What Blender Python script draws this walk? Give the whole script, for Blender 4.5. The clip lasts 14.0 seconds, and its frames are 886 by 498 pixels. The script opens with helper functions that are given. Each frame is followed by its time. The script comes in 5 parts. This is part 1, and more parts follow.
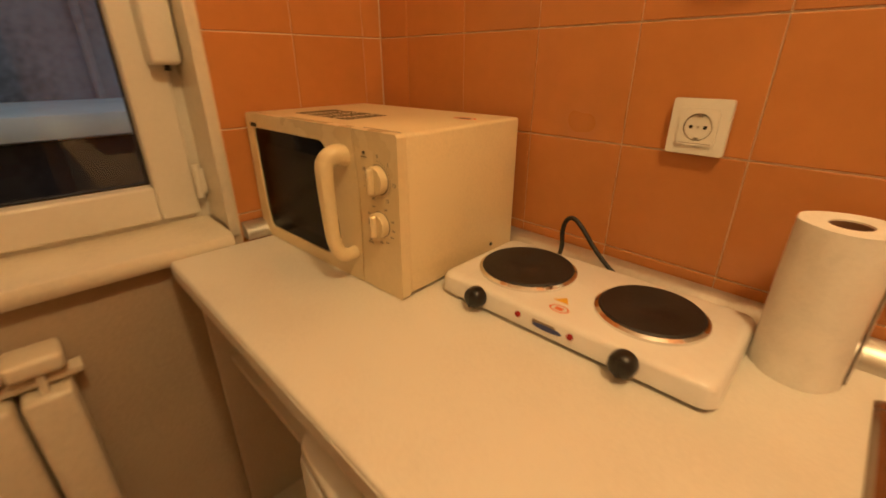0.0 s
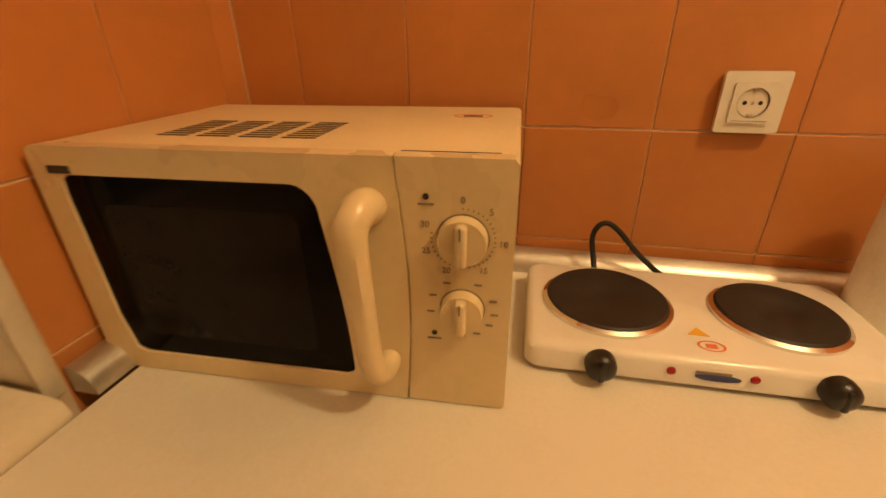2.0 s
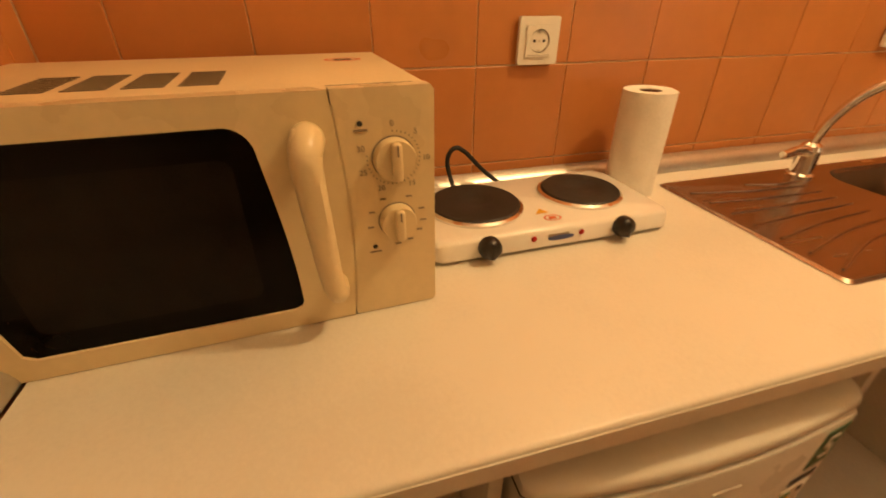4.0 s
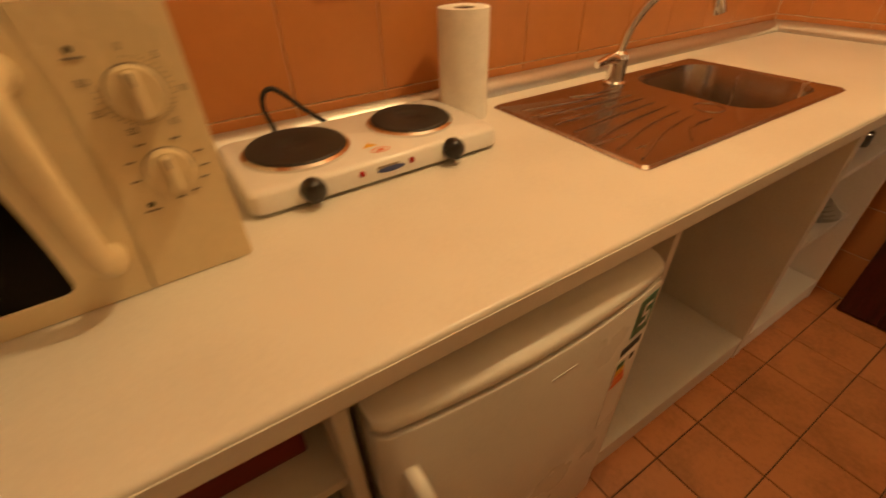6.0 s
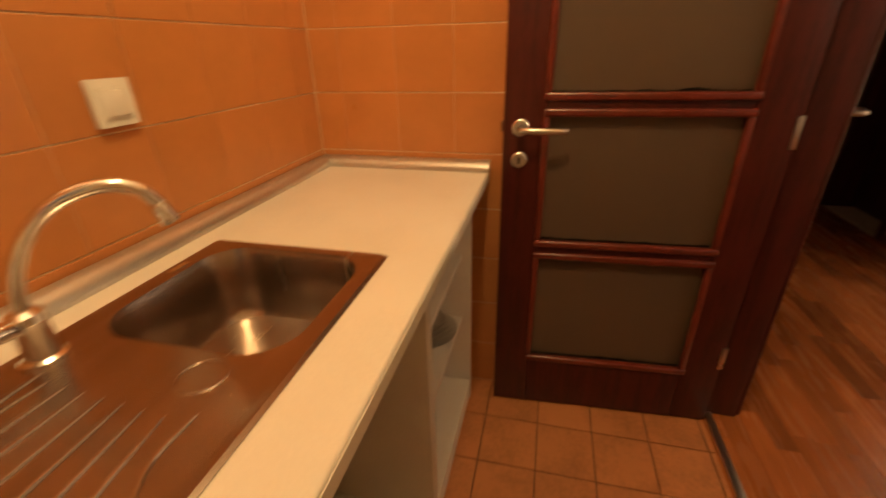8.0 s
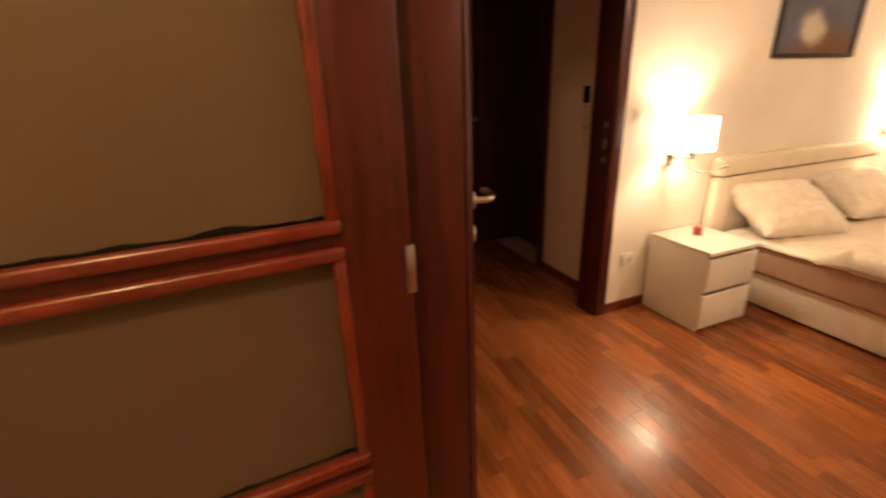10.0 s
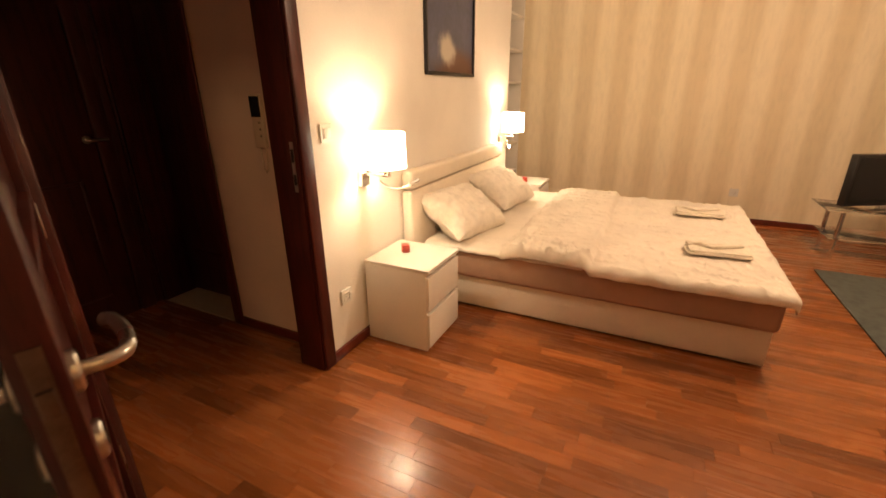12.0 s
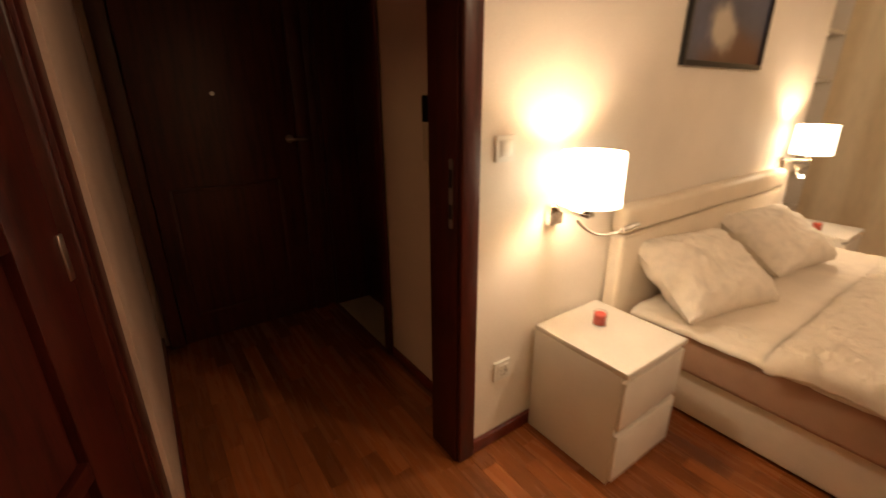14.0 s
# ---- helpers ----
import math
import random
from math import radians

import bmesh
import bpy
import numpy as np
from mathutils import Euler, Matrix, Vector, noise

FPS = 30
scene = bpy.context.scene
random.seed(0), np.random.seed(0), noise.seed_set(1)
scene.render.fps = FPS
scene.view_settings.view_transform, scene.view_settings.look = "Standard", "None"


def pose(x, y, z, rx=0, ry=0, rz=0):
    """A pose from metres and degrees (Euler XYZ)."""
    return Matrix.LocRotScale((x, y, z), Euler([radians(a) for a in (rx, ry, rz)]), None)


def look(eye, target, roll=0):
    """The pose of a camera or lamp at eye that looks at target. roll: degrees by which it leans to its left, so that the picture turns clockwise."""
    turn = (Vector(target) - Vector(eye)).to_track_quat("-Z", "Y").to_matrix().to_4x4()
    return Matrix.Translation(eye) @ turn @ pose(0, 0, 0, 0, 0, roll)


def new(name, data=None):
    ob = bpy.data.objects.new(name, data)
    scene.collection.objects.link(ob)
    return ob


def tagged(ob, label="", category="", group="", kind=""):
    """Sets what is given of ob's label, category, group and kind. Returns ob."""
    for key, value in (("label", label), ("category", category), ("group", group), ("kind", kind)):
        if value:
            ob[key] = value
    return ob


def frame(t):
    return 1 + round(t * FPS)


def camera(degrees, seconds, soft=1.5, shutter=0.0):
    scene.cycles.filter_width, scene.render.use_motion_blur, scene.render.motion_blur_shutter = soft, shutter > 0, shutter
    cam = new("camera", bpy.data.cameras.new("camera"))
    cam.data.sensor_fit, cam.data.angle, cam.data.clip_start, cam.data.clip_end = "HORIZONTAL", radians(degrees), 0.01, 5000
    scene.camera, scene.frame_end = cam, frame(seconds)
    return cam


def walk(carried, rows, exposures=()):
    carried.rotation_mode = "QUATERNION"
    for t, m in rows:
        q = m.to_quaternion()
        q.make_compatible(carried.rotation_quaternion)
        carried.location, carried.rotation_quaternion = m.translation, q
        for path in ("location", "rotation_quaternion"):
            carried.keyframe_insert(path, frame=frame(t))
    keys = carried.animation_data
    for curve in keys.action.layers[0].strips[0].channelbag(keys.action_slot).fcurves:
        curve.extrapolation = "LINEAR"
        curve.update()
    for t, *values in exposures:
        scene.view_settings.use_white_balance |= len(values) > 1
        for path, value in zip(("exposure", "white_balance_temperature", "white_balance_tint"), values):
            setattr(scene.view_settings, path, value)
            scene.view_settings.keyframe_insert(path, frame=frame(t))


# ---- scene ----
cam = camera(92.4, 14.0, 1.6, 0.5)
PATH = [
    (0, (0.006, 0.068, 1.237), (-1.302, 1.353, 0.438), -0.0),
    (0.5, (-0.157, 0.111, 1.235), (-1.327, 1.519, 0.429), -2.0),
    (1, (-0.293, 0.108, 1.234), (-1.298, 1.625, 0.403), -1.1),
    (1.5, (-0.418, 0.061, 1.241), (-1.066, 1.759, 0.404), -0.8),
    (2, (-0.463, 0.111, 1.229), (-0.866, 1.865, 0.356), -0.7),
    (2.5, (-0.48, 0.149, 1.227), (-0.763, 1.903, 0.308), -2.0),
    (3, (-0.547, 0.104, 1.229), (-0.502, 1.866, 0.283), -1.1),
    (3.5, (-0.596, 0.053, 1.225), (-0.242, 1.762, 0.249), 0.8),
    (3.7, (-0.595, 0.034, 1.224), (-0.183, 1.716, 0.236), 0.6),
    (5.8, (-0.548, -0.022, 1.176), (0.254, 1.365, -0.022), -0.7),
    (6, (-0.501, -0.019, 1.176), (0.351, 1.349, -0.008), -1.5),
    (6.5, (-0.33, -0.01, 1.194), (0.66, 1.328, 0.085), -3.0),
    (7, (-0.176, -0.032, 1.217), (1.039, 1.168, 0.176), -3.5),
    (7.5, (-0.036, -0.01, 1.223), (1.47, 0.883, 0.256), -2.5),
    (8, (0.117, 0.039, 1.238), (1.868, 0.48, 0.378), -1.4),
    (8.5, (0.262, -0.009, 1.241), (2.102, 0.092, 0.464), -0.9),
    (9, (0.474, -0.132, 1.252), (2.324, -0.255, 0.501), -2.0),
    (9.2, (0.537, -0.215, 1.262), (2.392, -0.348, 0.527), -2.5),
    (11.3, (1.118, -0.513, 1.299), (2.113, -2.097, 0.591), -1.1),
    (11.5, (1.143, -0.56, 1.294), (2.106, -2.154, 0.566), -1.3),
    (12, (1.241, -0.694, 1.299), (2.067, -2.377, 0.603), -0.5),
    (12.5, (1.321, -0.811, 1.287), (2.167, -2.495, 0.618), -0.1),
    (13, (1.371, -1.029, 1.292), (2.551, -2.48, 0.583), -1.4),
    (13.5, (1.41, -1.177, 1.304), (2.803, -2.44, 0.624), -0.9),
    (14, (1.579, -1.287, 1.28), (3.119, -2.37, 0.605), -0.3),
]
EXPOSURES = [(0.0, 0.0), (1.5, 0.04), (2.5, 0.15), (3.0, 0.3), (3.7, 0.28), (5.8, -0.06), (6.5, -0.02), (7.5, -0.08), (8.0, 0.04), (8.5, 0.29), (9.2, 0.58), (11.3, 0.70), (12.2, 0.60), (13.0, 0.27), (14.0, 0.0)]
walk(cam, [(t, look(eye, target, roll)) for t, eye, target, roll in PATH], EXPOSURES)

# ---- world and lights ----
world = bpy.data.worlds.new("dusk")
scene.world = world
world.use_nodes = True
sky = world.node_tree.nodes.new("ShaderNodeTexSky")
sky.sky_type, sky.sun_disc = "NISHITA", False
sky.sun_elevation, sky.sun_rotation = radians(1.0), radians(200)
world.node_tree.links.new(sky.outputs[0], world.node_tree.nodes["Background"].inputs[0])
world.node_tree.nodes["Background"].inputs[1].default_value = 0.45


def lamp(name, kind, m, power, color, size=0.1):
    data = bpy.data.lights.new(name, kind)
    data.energy, data.color = power, color
    if kind == "AREA":
        data.size = size
    else:
        data.shadow_soft_size = size
    ob = new(name, data)
    ob.matrix_basis = m
    return ob


KITCHEN_WARM = (1.0, 0.665, 0.295)
BED_WARM = (1.0, 0.68, 0.42)
lamp("kitchen_bulb", "POINT", pose(0.40, 0.15, 2.36), 40, KITCHEN_WARM, 0.07)
lamp("bed_ceiling_bulb", "POINT", pose(0.25, -3.35, 2.34), 54, BED_WARM, 0.09)
for lx, ly in ((2.400, -2.442), (2.400, -4.493)):
    lamp("sconce_bulb", "POINT", pose(lx, ly, 1.045), 9.0, (1.0, 0.76, 0.53), 0.03)
lamp("reading_bulb", "SPOT", pose(2.352, -4.258, 0.850, 0, 0, 0), 0.6, BED_WARM, 0.01)


# ---- materials ----
def material(name, color, rough=0.5, metal=0.0, vary=0.08, scale=6.0, fine=90.0, bump=0.05, spec=0.5, stretch=None, second=None, per_piece=0.0, coat=0.0, soft=0.0, detail=5.0):
    """A surface with blotches, fine grain and relief; stretch draws the grain out along an axis."""
    m = bpy.data.materials.new(name)
    m.use_nodes = True
    nt = m.node_tree
    b = nt.nodes["Principled BSDF"]
    tc = nt.nodes.new("ShaderNodeTexCoord")
    mp = nt.nodes.new("ShaderNodeMapping")
    mp.inputs["Scale"].default_value = stretch or (1, 1, 1)
    nt.links.new(tc.outputs["Object"], mp.inputs[0])
    n1 = nt.nodes.new("ShaderNodeTexNoise")
    n1.inputs["Scale"].default_value, n1.inputs["Detail"].default_value = scale, detail
    n2 = nt.nodes.new("ShaderNodeTexNoise")
    n2.inputs["Scale"].default_value, n2.inputs["Detail"].default_value = fine, 4
    offset = None
    if per_piece:
        info = nt.nodes.new("ShaderNodeObjectInfo")
        offset = nt.nodes.new("ShaderNodeVectorMath")
        offset.operation = "MULTIPLY_ADD"
        offset.inputs[1].default_value = (1, 1, 1)
        big = nt.nodes.new("ShaderNodeMath")
        big.operation, big.inputs[1].default_value = "MULTIPLY", 40.0
        nt.links.new(info.outputs["Random"], big.inputs[0])
        nt.links.new(mp.outputs[0], offset.inputs[0])
        nt.links.new(big.outputs[0], offset.inputs[2])
    src = offset.outputs[0] if offset else mp.outputs[0]
    for n in (n1, n2):
        nt.links.new(src, n.inputs["Vector"])
    mix = nt.nodes.new("ShaderNodeMix")
    mix.data_type = "RGBA"
    lo = second or tuple(c * (1 - 2.2 * vary) for c in color)
    mix.inputs["A"].default_value = (*lo, 1)
    mix.inputs["B"].default_value = (*[min(1, c * (1 + 0.6 * vary)) for c in color], 1)
    ramp = nt.nodes.new("ShaderNodeMapRange")
    ramp.interpolation_type = "SMOOTHSTEP"
    ramp.inputs[1].default_value, ramp.inputs[2].default_value = 0.32 - soft, 0.62 + soft
    add = nt.nodes.new("ShaderNodeMath")
    add.operation = "MULTIPLY_ADD"
    add.inputs[1].default_value = 0.35
    sub = nt.nodes.new("ShaderNodeMath")
    sub.operation, sub.inputs[1].default_value = "MULTIPLY", 0.68
    nt.links.new(n1.outputs["Fac"], sub.inputs[0])
    nt.links.new(n2.outputs["Fac"], add.inputs[0])
    nt.links.new(sub.outputs[0], add.inputs[2])
    nt.links.new(add.outputs[0], ramp.inputs[0])
    nt.links.new(ramp.outputs[0], mix.inputs["Factor"])
    col = mix.outputs["Result"]
    if per_piece:
        hsv = nt.nodes.new("ShaderNodeHueSaturation")
        rr = nt.nodes.new("ShaderNodeMapRange")
        rr.inputs[3].default_value, rr.inputs[4].default_value = 1 - per_piece, 1 + per_piece
        nt.links.new(info.outputs["Random"], rr.inputs[0])
        nt.links.new(rr.outputs[0], hsv.inputs["Value"])
        nt.links.new(col, hsv.inputs["Color"])
        col = hsv.outputs[0]
    nt.links.new(col, b.inputs["Base Color"])
    rg = nt.nodes.new("ShaderNodeMapRange")
    rg.inputs[3].default_value, rg.inputs[4].default_value = max(0.02, rough - 0.06), min(1, rough + 0.08)
    nt.links.new(n1.outputs["Fac"], rg.inputs[0])
    nt.links.new(rg.outputs[0], b.inputs["Roughness"])
    b.inputs["Metallic"].default_value = metal
    b.inputs["Specular IOR Level"].default_value = spec
    b.inputs["Coat Weight"].default_value = coat
    b.inputs["Coat Roughness"].default_value = 0.12
    if bump:
        bp = nt.nodes.new("ShaderNodeBump")
        bp.inputs["Strength"].default_value, bp.inputs["Distance"].default_value = bump, 0.004
        nt.links.new(add.outputs[0], bp.inputs["Height"])
        nt.links.new(bp.outputs[0], b.inputs["Normal"])
    return m


def glow(name, color, strength):
    m = bpy.data.materials.new(name)
    m.use_nodes = True
    b = m.node_tree.nodes["Principled BSDF"]
    b.inputs["Base Color"].default_value = (*color, 1)
    b.inputs["Emission Color"].default_value = (*color, 1)
    b.inputs["Emission Strength"].default_value = strength
    b.inputs["Roughness"].default_value = 0.7
    return m


def glass(name, color, rough, weight=1.0):
    m = bpy.data.materials.new(name)
    m.use_nodes = True
    b = m.node_tree.nodes["Principled BSDF"]
    b.inputs["Base Color"].default_value = (*color, 1)
    b.inputs["Roughness"].default_value = rough
    b.inputs["Transmission Weight"].default_value = weight
    b.inputs["IOR"].default_value = 1.45
    if rough > 0.1:
        n = m.node_tree.nodes.new("ShaderNodeTexNoise")
        n.inputs["Scale"].default_value = 260
        bp = m.node_tree.nodes.new("ShaderNodeBump")
        bp.inputs["Strength"].default_value = 0.12
        bp.inputs["Distance"].default_value = 0.002
        m.node_tree.links.new(n.outputs["Fac"], bp.inputs["Height"])
        m.node_tree.links.new(bp.outputs[0], b.inputs["Normal"])
    return m


TILE = material("orange_glazed_tile", (0.535, 0.212, 0.064), 0.30, vary=0.07, scale=7.0, fine=40, bump=0.006, per_piece=0.04, soft=0.22, detail=1.5)
GROUT = material("pale_grout", (0.74, 0.60, 0.43), 0.85, vary=0.10, bump=0.2)
FLOOR_TILE = material("terracotta_tile", (0.42, 0.165, 0.060), 0.42, vary=0.13, scale=7, fine=70, bump=0.12, per_piece=0.06)
FLOOR_GROUT = material("dark_grout", (0.095, 0.045, 0.025), 0.9, bump=0.2)
WOOD = material("mahogany", (0.060, 0.0080, 0.0052), 0.40, vary=0.22, scale=5, fine=40, bump=0.05, stretch=(9, 9, 0.8), coat=0.06, spec=0.35)
WOOD_LIGHT = material("mahogany_moulding", (0.13, 0.018, 0.009), 0.30, vary=0.18, scale=5, fine=40, bump=0.04, stretch=(3, 3, 3), coat=0.4)
WOOD_DARK = material("dark_entry_wood", (0.075, 0.018, 0.012), 0.38, vary=0.25, scale=4, fine=40, bump=0.05, stretch=(9, 9, 0.8))
PARQUET = material("jatoba_parquet", (0.305, 0.097, 0.026), 0.26, vary=0.13, scale=4, fine=24, bump=0.02, stretch=(0.8, 9, 9), per_piece=0.36, coat=0.08, spec=0.4, soft=0.08)
PARQUET_GAP = material("parquet_gap", (0.17, 0.055, 0.018), 0.8, bump=0.1)
# hall walls: low light and reddish floor bounce are mixed into this beige
HALL_DIMMED = material("dimmed_hall_paint", (0.60, 0.45, 0.37), 0.8, vary=0.04, scale=3, fine=160, bump=0.10)
PLASTER = material("white_plaster", (0.80, 0.74, 0.66), 0.75, vary=0.03, scale=3, fine=160, bump=0.12)
CEIL = material("ceiling_paint", (0.82, 0.80, 0.76), 0.85, vary=0.02, bump=0.05)
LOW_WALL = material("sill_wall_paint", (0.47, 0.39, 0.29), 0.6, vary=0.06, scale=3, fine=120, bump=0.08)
LAMINATE = material("white_worktop", (0.76, 0.73, 0.66), 0.32, vary=0.03, scale=5, fine=220, bump=0.03)
CARCASS = material("white_chipboard", (0.70, 0.66, 0.58), 0.45, vary=0.04, scale=4, fine=150, bump=0.03)
IVORY = material("ivory_enamel", (0.78, 0.65, 0.41), 0.34, vary=0.04, scale=5, fine=200, bump=0.03)
IVORY_PLASTIC = material("ivory_plastic", (0.76, 0.63, 0.39), 0.28, vary=0.03, bump=0)
DULL_PLASTIC = material("dull_beige_plastic", (0.52, 0.41, 0.31), 0.5, vary=0.03, bump=0)
WHITE_METAL = material("white_enamel", (0.80, 0.78, 0.74), 0.22, vary=0.02, bump=0)
# white fridge enamel greyed to hold the shade under the worktop
FRIDGE_SHADED = material("shaded_fridge_enamel", (0.64, 0.61, 0.56), 0.28, vary=0.03, scale=5, fine=140, bump=0.02)
WHITE_PLASTIC = material("white_plastic", (0.80, 0.78, 0.72), 0.22, vary=0.02, bump=0)
PVC = material("white_pvc", (0.76, 0.73, 0.66), 0.30, vary=0.02, bump=0.01)
SILL = material("painted_sill", (0.74, 0.68, 0.56), 0.30, vary=0.05, bump=0.04)
STEEL = material("brushed_steel", (0.42, 0.355, 0.305), 0.24, 1.0, vary=0.05, scale=3, fine=150, bump=0.02, stretch=(1, 12, 1))
CHROME = material("chrome", (0.80, 0.79, 0.77), 0.10, 1.0, vary=0.02, bump=0.0)
SATIN = material("satin_nickel", (0.62, 0.58, 0.53), 0.28, 1.0, vary=0.03, bump=0.01)
ALU = material("aluminium_trim", (0.62, 0.60, 0.56), 0.36, 0.85, vary=0.05, scale=4, fine=120, bump=0.03)
IRON = material("black_cast_iron", (0.018, 0.015, 0.014), 0.55, vary=0.2, scale=12, fine=160, bump=0.12)
BLACK = material("black_plastic", (0.012, 0.011, 0.011), 0.32, vary=0.1, bump=0.01)
POT = material("dull_dark_metal", (0.10, 0.09, 0.08), 0.35, 0.6, vary=0.1, bump=0.02)
RUBBER = material("black_cord", (0.010, 0.010, 0.010), 0.55, vary=0.1, bump=0.02)
BRONZE = material("tarnished_brass", (0.16, 0.10, 0.07), 0.45, 1.0, vary=0.15, scale=20, fine=120, bump=0.05)
DARK_GLASS = material("dark_oven_glass", (0.004, 0.0035, 0.003), 0.10, vary=0.1, bump=0.0, spec=0.08)
OVEN_MESH = material("oven_screen", (0.010, 0.008, 0.006), 0.22, vary=0.15, scale=30, fine=400, bump=0.02, spec=0.12)
RED_LENS = material("red_lens", (0.35, 0.012, 0.010), 0.2, vary=0.05, bump=0.0)
PAPER = material("paper_towel", (0.84, 0.81, 0.75), 0.9, vary=0.03, scale=30, fine=190, bump=0.45)
CARD = material("brown_card", (0.22, 0.11, 0.06), 0.9, vary=0.1)
INK = material("dark_ink", (0.03, 0.028, 0.03), 0.6, vary=0.02, bump=0)
# grey of small print; also painted shade in socket recesses and round the dials
GREY_INK_SHADE = material("grey_ink_and_shade", (0.25, 0.20, 0.15), 0.6, vary=0.02, bump=0)
INK_BLUE = material("blue_ink", (0.04, 0.06, 0.20), 0.5, vary=0.02, bump=0)
INK_ORANGE = material("orange_ink", (0.72, 0.17, 0.06), 0.5, vary=0.02, bump=0)
INK_YELLOW = material("yellow_sticker", (0.75, 0.42, 0.03), 0.5, vary=0.02, bump=0)
INK_GREEN = material("green_sticker", (0.03, 0.16, 0.09), 0.4, vary=0.02, bump=0)
INK_WHITE = material("white_sticker", (0.8, 0.78, 0.74), 0.4, vary=0.02, bump=0)
# dark brown painted in for the shade inside slots and seams
SLOT_SHADE = material("slot_shadow", (0.05, 0.035, 0.02), 0.7, vary=0.05, bump=0)
LINEN = material("bed_linen", (0.82, 0.74, 0.64), 0.9, vary=0.04, scale=5, fine=260, bump=0.25)
PILLOW = material("pillow_linen", (0.80, 0.73, 0.64), 0.9, vary=0.06, scale=22, fine=260, bump=0.35)
MATTRESS = material("beige_mattress", (0.40, 0.25, 0.17), 0.85, vary=0.06, scale=8, fine=240, bump=0.25)
LEATHER = material("cream_leatherette", (0.76, 0.67, 0.55), 0.42, vary=0.03, scale=8, fine=180, bump=0.10)
TOWEL = material("terry_towel", (0.80, 0.72, 0.60), 0.95, vary=0.05, scale=30, fine=320, bump=0.6)
FURN = material("white_furniture_foil", (0.80, 0.76, 0.70), 0.38, vary=0.02, bump=0.02)
SHADE = glow("lit_lamp_shade", (1.0, 0.84, 0.60), 5.0)
LED = glow("lit_reading_tip", (1.0, 0.9, 0.7), 12.0)
FROST = glass("frosted_glass", (0.13, 0.090, 0.060), 0.34, 0.30)
CLEAR = glass("clear_glass", (1, 1, 1), 0.0)
CLEAR_TINT = glass("candle_glass", (0.95, 0.93, 0.9), 0.02)
WAX = material("red_wax", (0.85, 0.11, 0.07), 0.45, vary=0.05, bump=0.02)
WAX.node_tree.nodes["Principled BSDF"].inputs["Subsurface Weight"].default_value = 0.2
SCREEN = material("tv_screen", (0.006, 0.006, 0.007), 0.12, vary=0.1, bump=0)
RUG = material("grey_rug", (0.10, 0.11, 0.10), 0.95, vary=0.2, scale=20, fine=250, bump=0.7)
CROCK = material("grey_crockery", (0.50, 0.48, 0.43), 0.25, vary=0.08, bump=0.01)
BATH_FLOOR = material("beige_bath_tile", (0.55, 0.45, 0.33), 0.4, vary=0.05)
FACADE = material("grey_render", (0.25, 0.29, 0.36), 0.9, vary=0.25, scale=0.8, fine=12, bump=0.2)
SNOW = material("snow", (0.85, 0.87, 0.9), 0.8, vary=0.05, scale=2, fine=40, bump=0.3)
DARK_WALL = material("dark_render", (0.03, 0.03, 0.032), 0.9, vary=0.3, scale=1, fine=14, bump=0.2)
RED_BOX = material("red_card_box", (0.20, 0.02, 0.015), 0.6, vary=0.1, bump=0.02)


def striped_paper():
    m = material("striped_wallpaper", (0.88, 0.77, 0.57), 0.62, vary=0.03, scale=9, fine=120, bump=0.05, stretch=(4, 4, 1))
    nt = m.node_tree
    b = nt.nodes["Principled BSDF"]
    old = b.inputs["Base Color"].links[0].from_socket
    tc = nt.nodes.new("ShaderNodeTexCoord")
    sep = nt.nodes.new("ShaderNodeSeparateXYZ")
    nt.links.new(tc.outputs["Object"], sep.inputs[0])
    w = nt.nodes.new("ShaderNodeMath")
    w.operation, w.inputs[1].default_value = "MULTIPLY", 2 * math.pi / 0.352
    nt.links.new(sep.outputs[0], w.inputs[0])
    sn = nt.nodes.new("ShaderNodeMath")
    sn.operation = "SINE"
    nt.links.new(w.outputs[0], sn.inputs[0])
    r = nt.nodes.new("ShaderNodeMapRange")
    r.inputs[1].default_value, r.inputs[2].default_value = -0.5, 0.5
    nt.links.new(sn.outputs[0], r.inputs[0])
    mix = nt.nodes.new("ShaderNodeMix")
    mix.data_type, mix.blend_type = "RGBA", "MULTIPLY"
    mix.inputs["Factor"].default_value = 1
    tone = nt.nodes.new("ShaderNodeMix")
    tone.data_type = "RGBA"
    tone.inputs["A"].default_value, tone.inputs["B"].default_value = (0.88, 0.85, 0.80, 1), (1.02, 1.03, 1.05, 1)
    nt.links.new(r.outputs[0], tone.inputs["Factor"])
    nt.links.new(old, mix.inputs["A"])
    nt.links.new(tone.outputs["Result"], mix.inputs["B"])
    nt.links.new(mix.outputs["Result"], b.inputs["Base Color"])
    return m


STRIPES = striped_paper()


# ---- mesh helpers ----
def box(bm, x0, x1, y0, y1, z0, z1, bevel=0.0, seg=2, m=None):
    vs = [bm.verts.new((x, y, z)) for x in (x0, x1) for y in (y0, y1) for z in (z0, z1)]
    if m is not None:
        for v in vs:
            v.co = m @ v.co
    fs = [bm.faces.new([vs[i] for i in q]) for q in ((0, 1, 3, 2), (4, 6, 7, 5), (0, 4, 5, 1), (2, 3, 7, 6), (0, 2, 6, 4), (1, 5, 7, 3))]
    if bevel:
        es = list({e for f in fs for e in f.edges})
        bmesh.ops.bevel(bm, geom=es, offset=bevel, segments=seg, profile=0.5, affect="EDGES")
    return bm


def boxes(*specs, bevel=0.0, seg=2):
    bm = bmesh.new()
    for sp in specs:
        box(bm, *sp, bevel=bevel, seg=seg)
    return bm


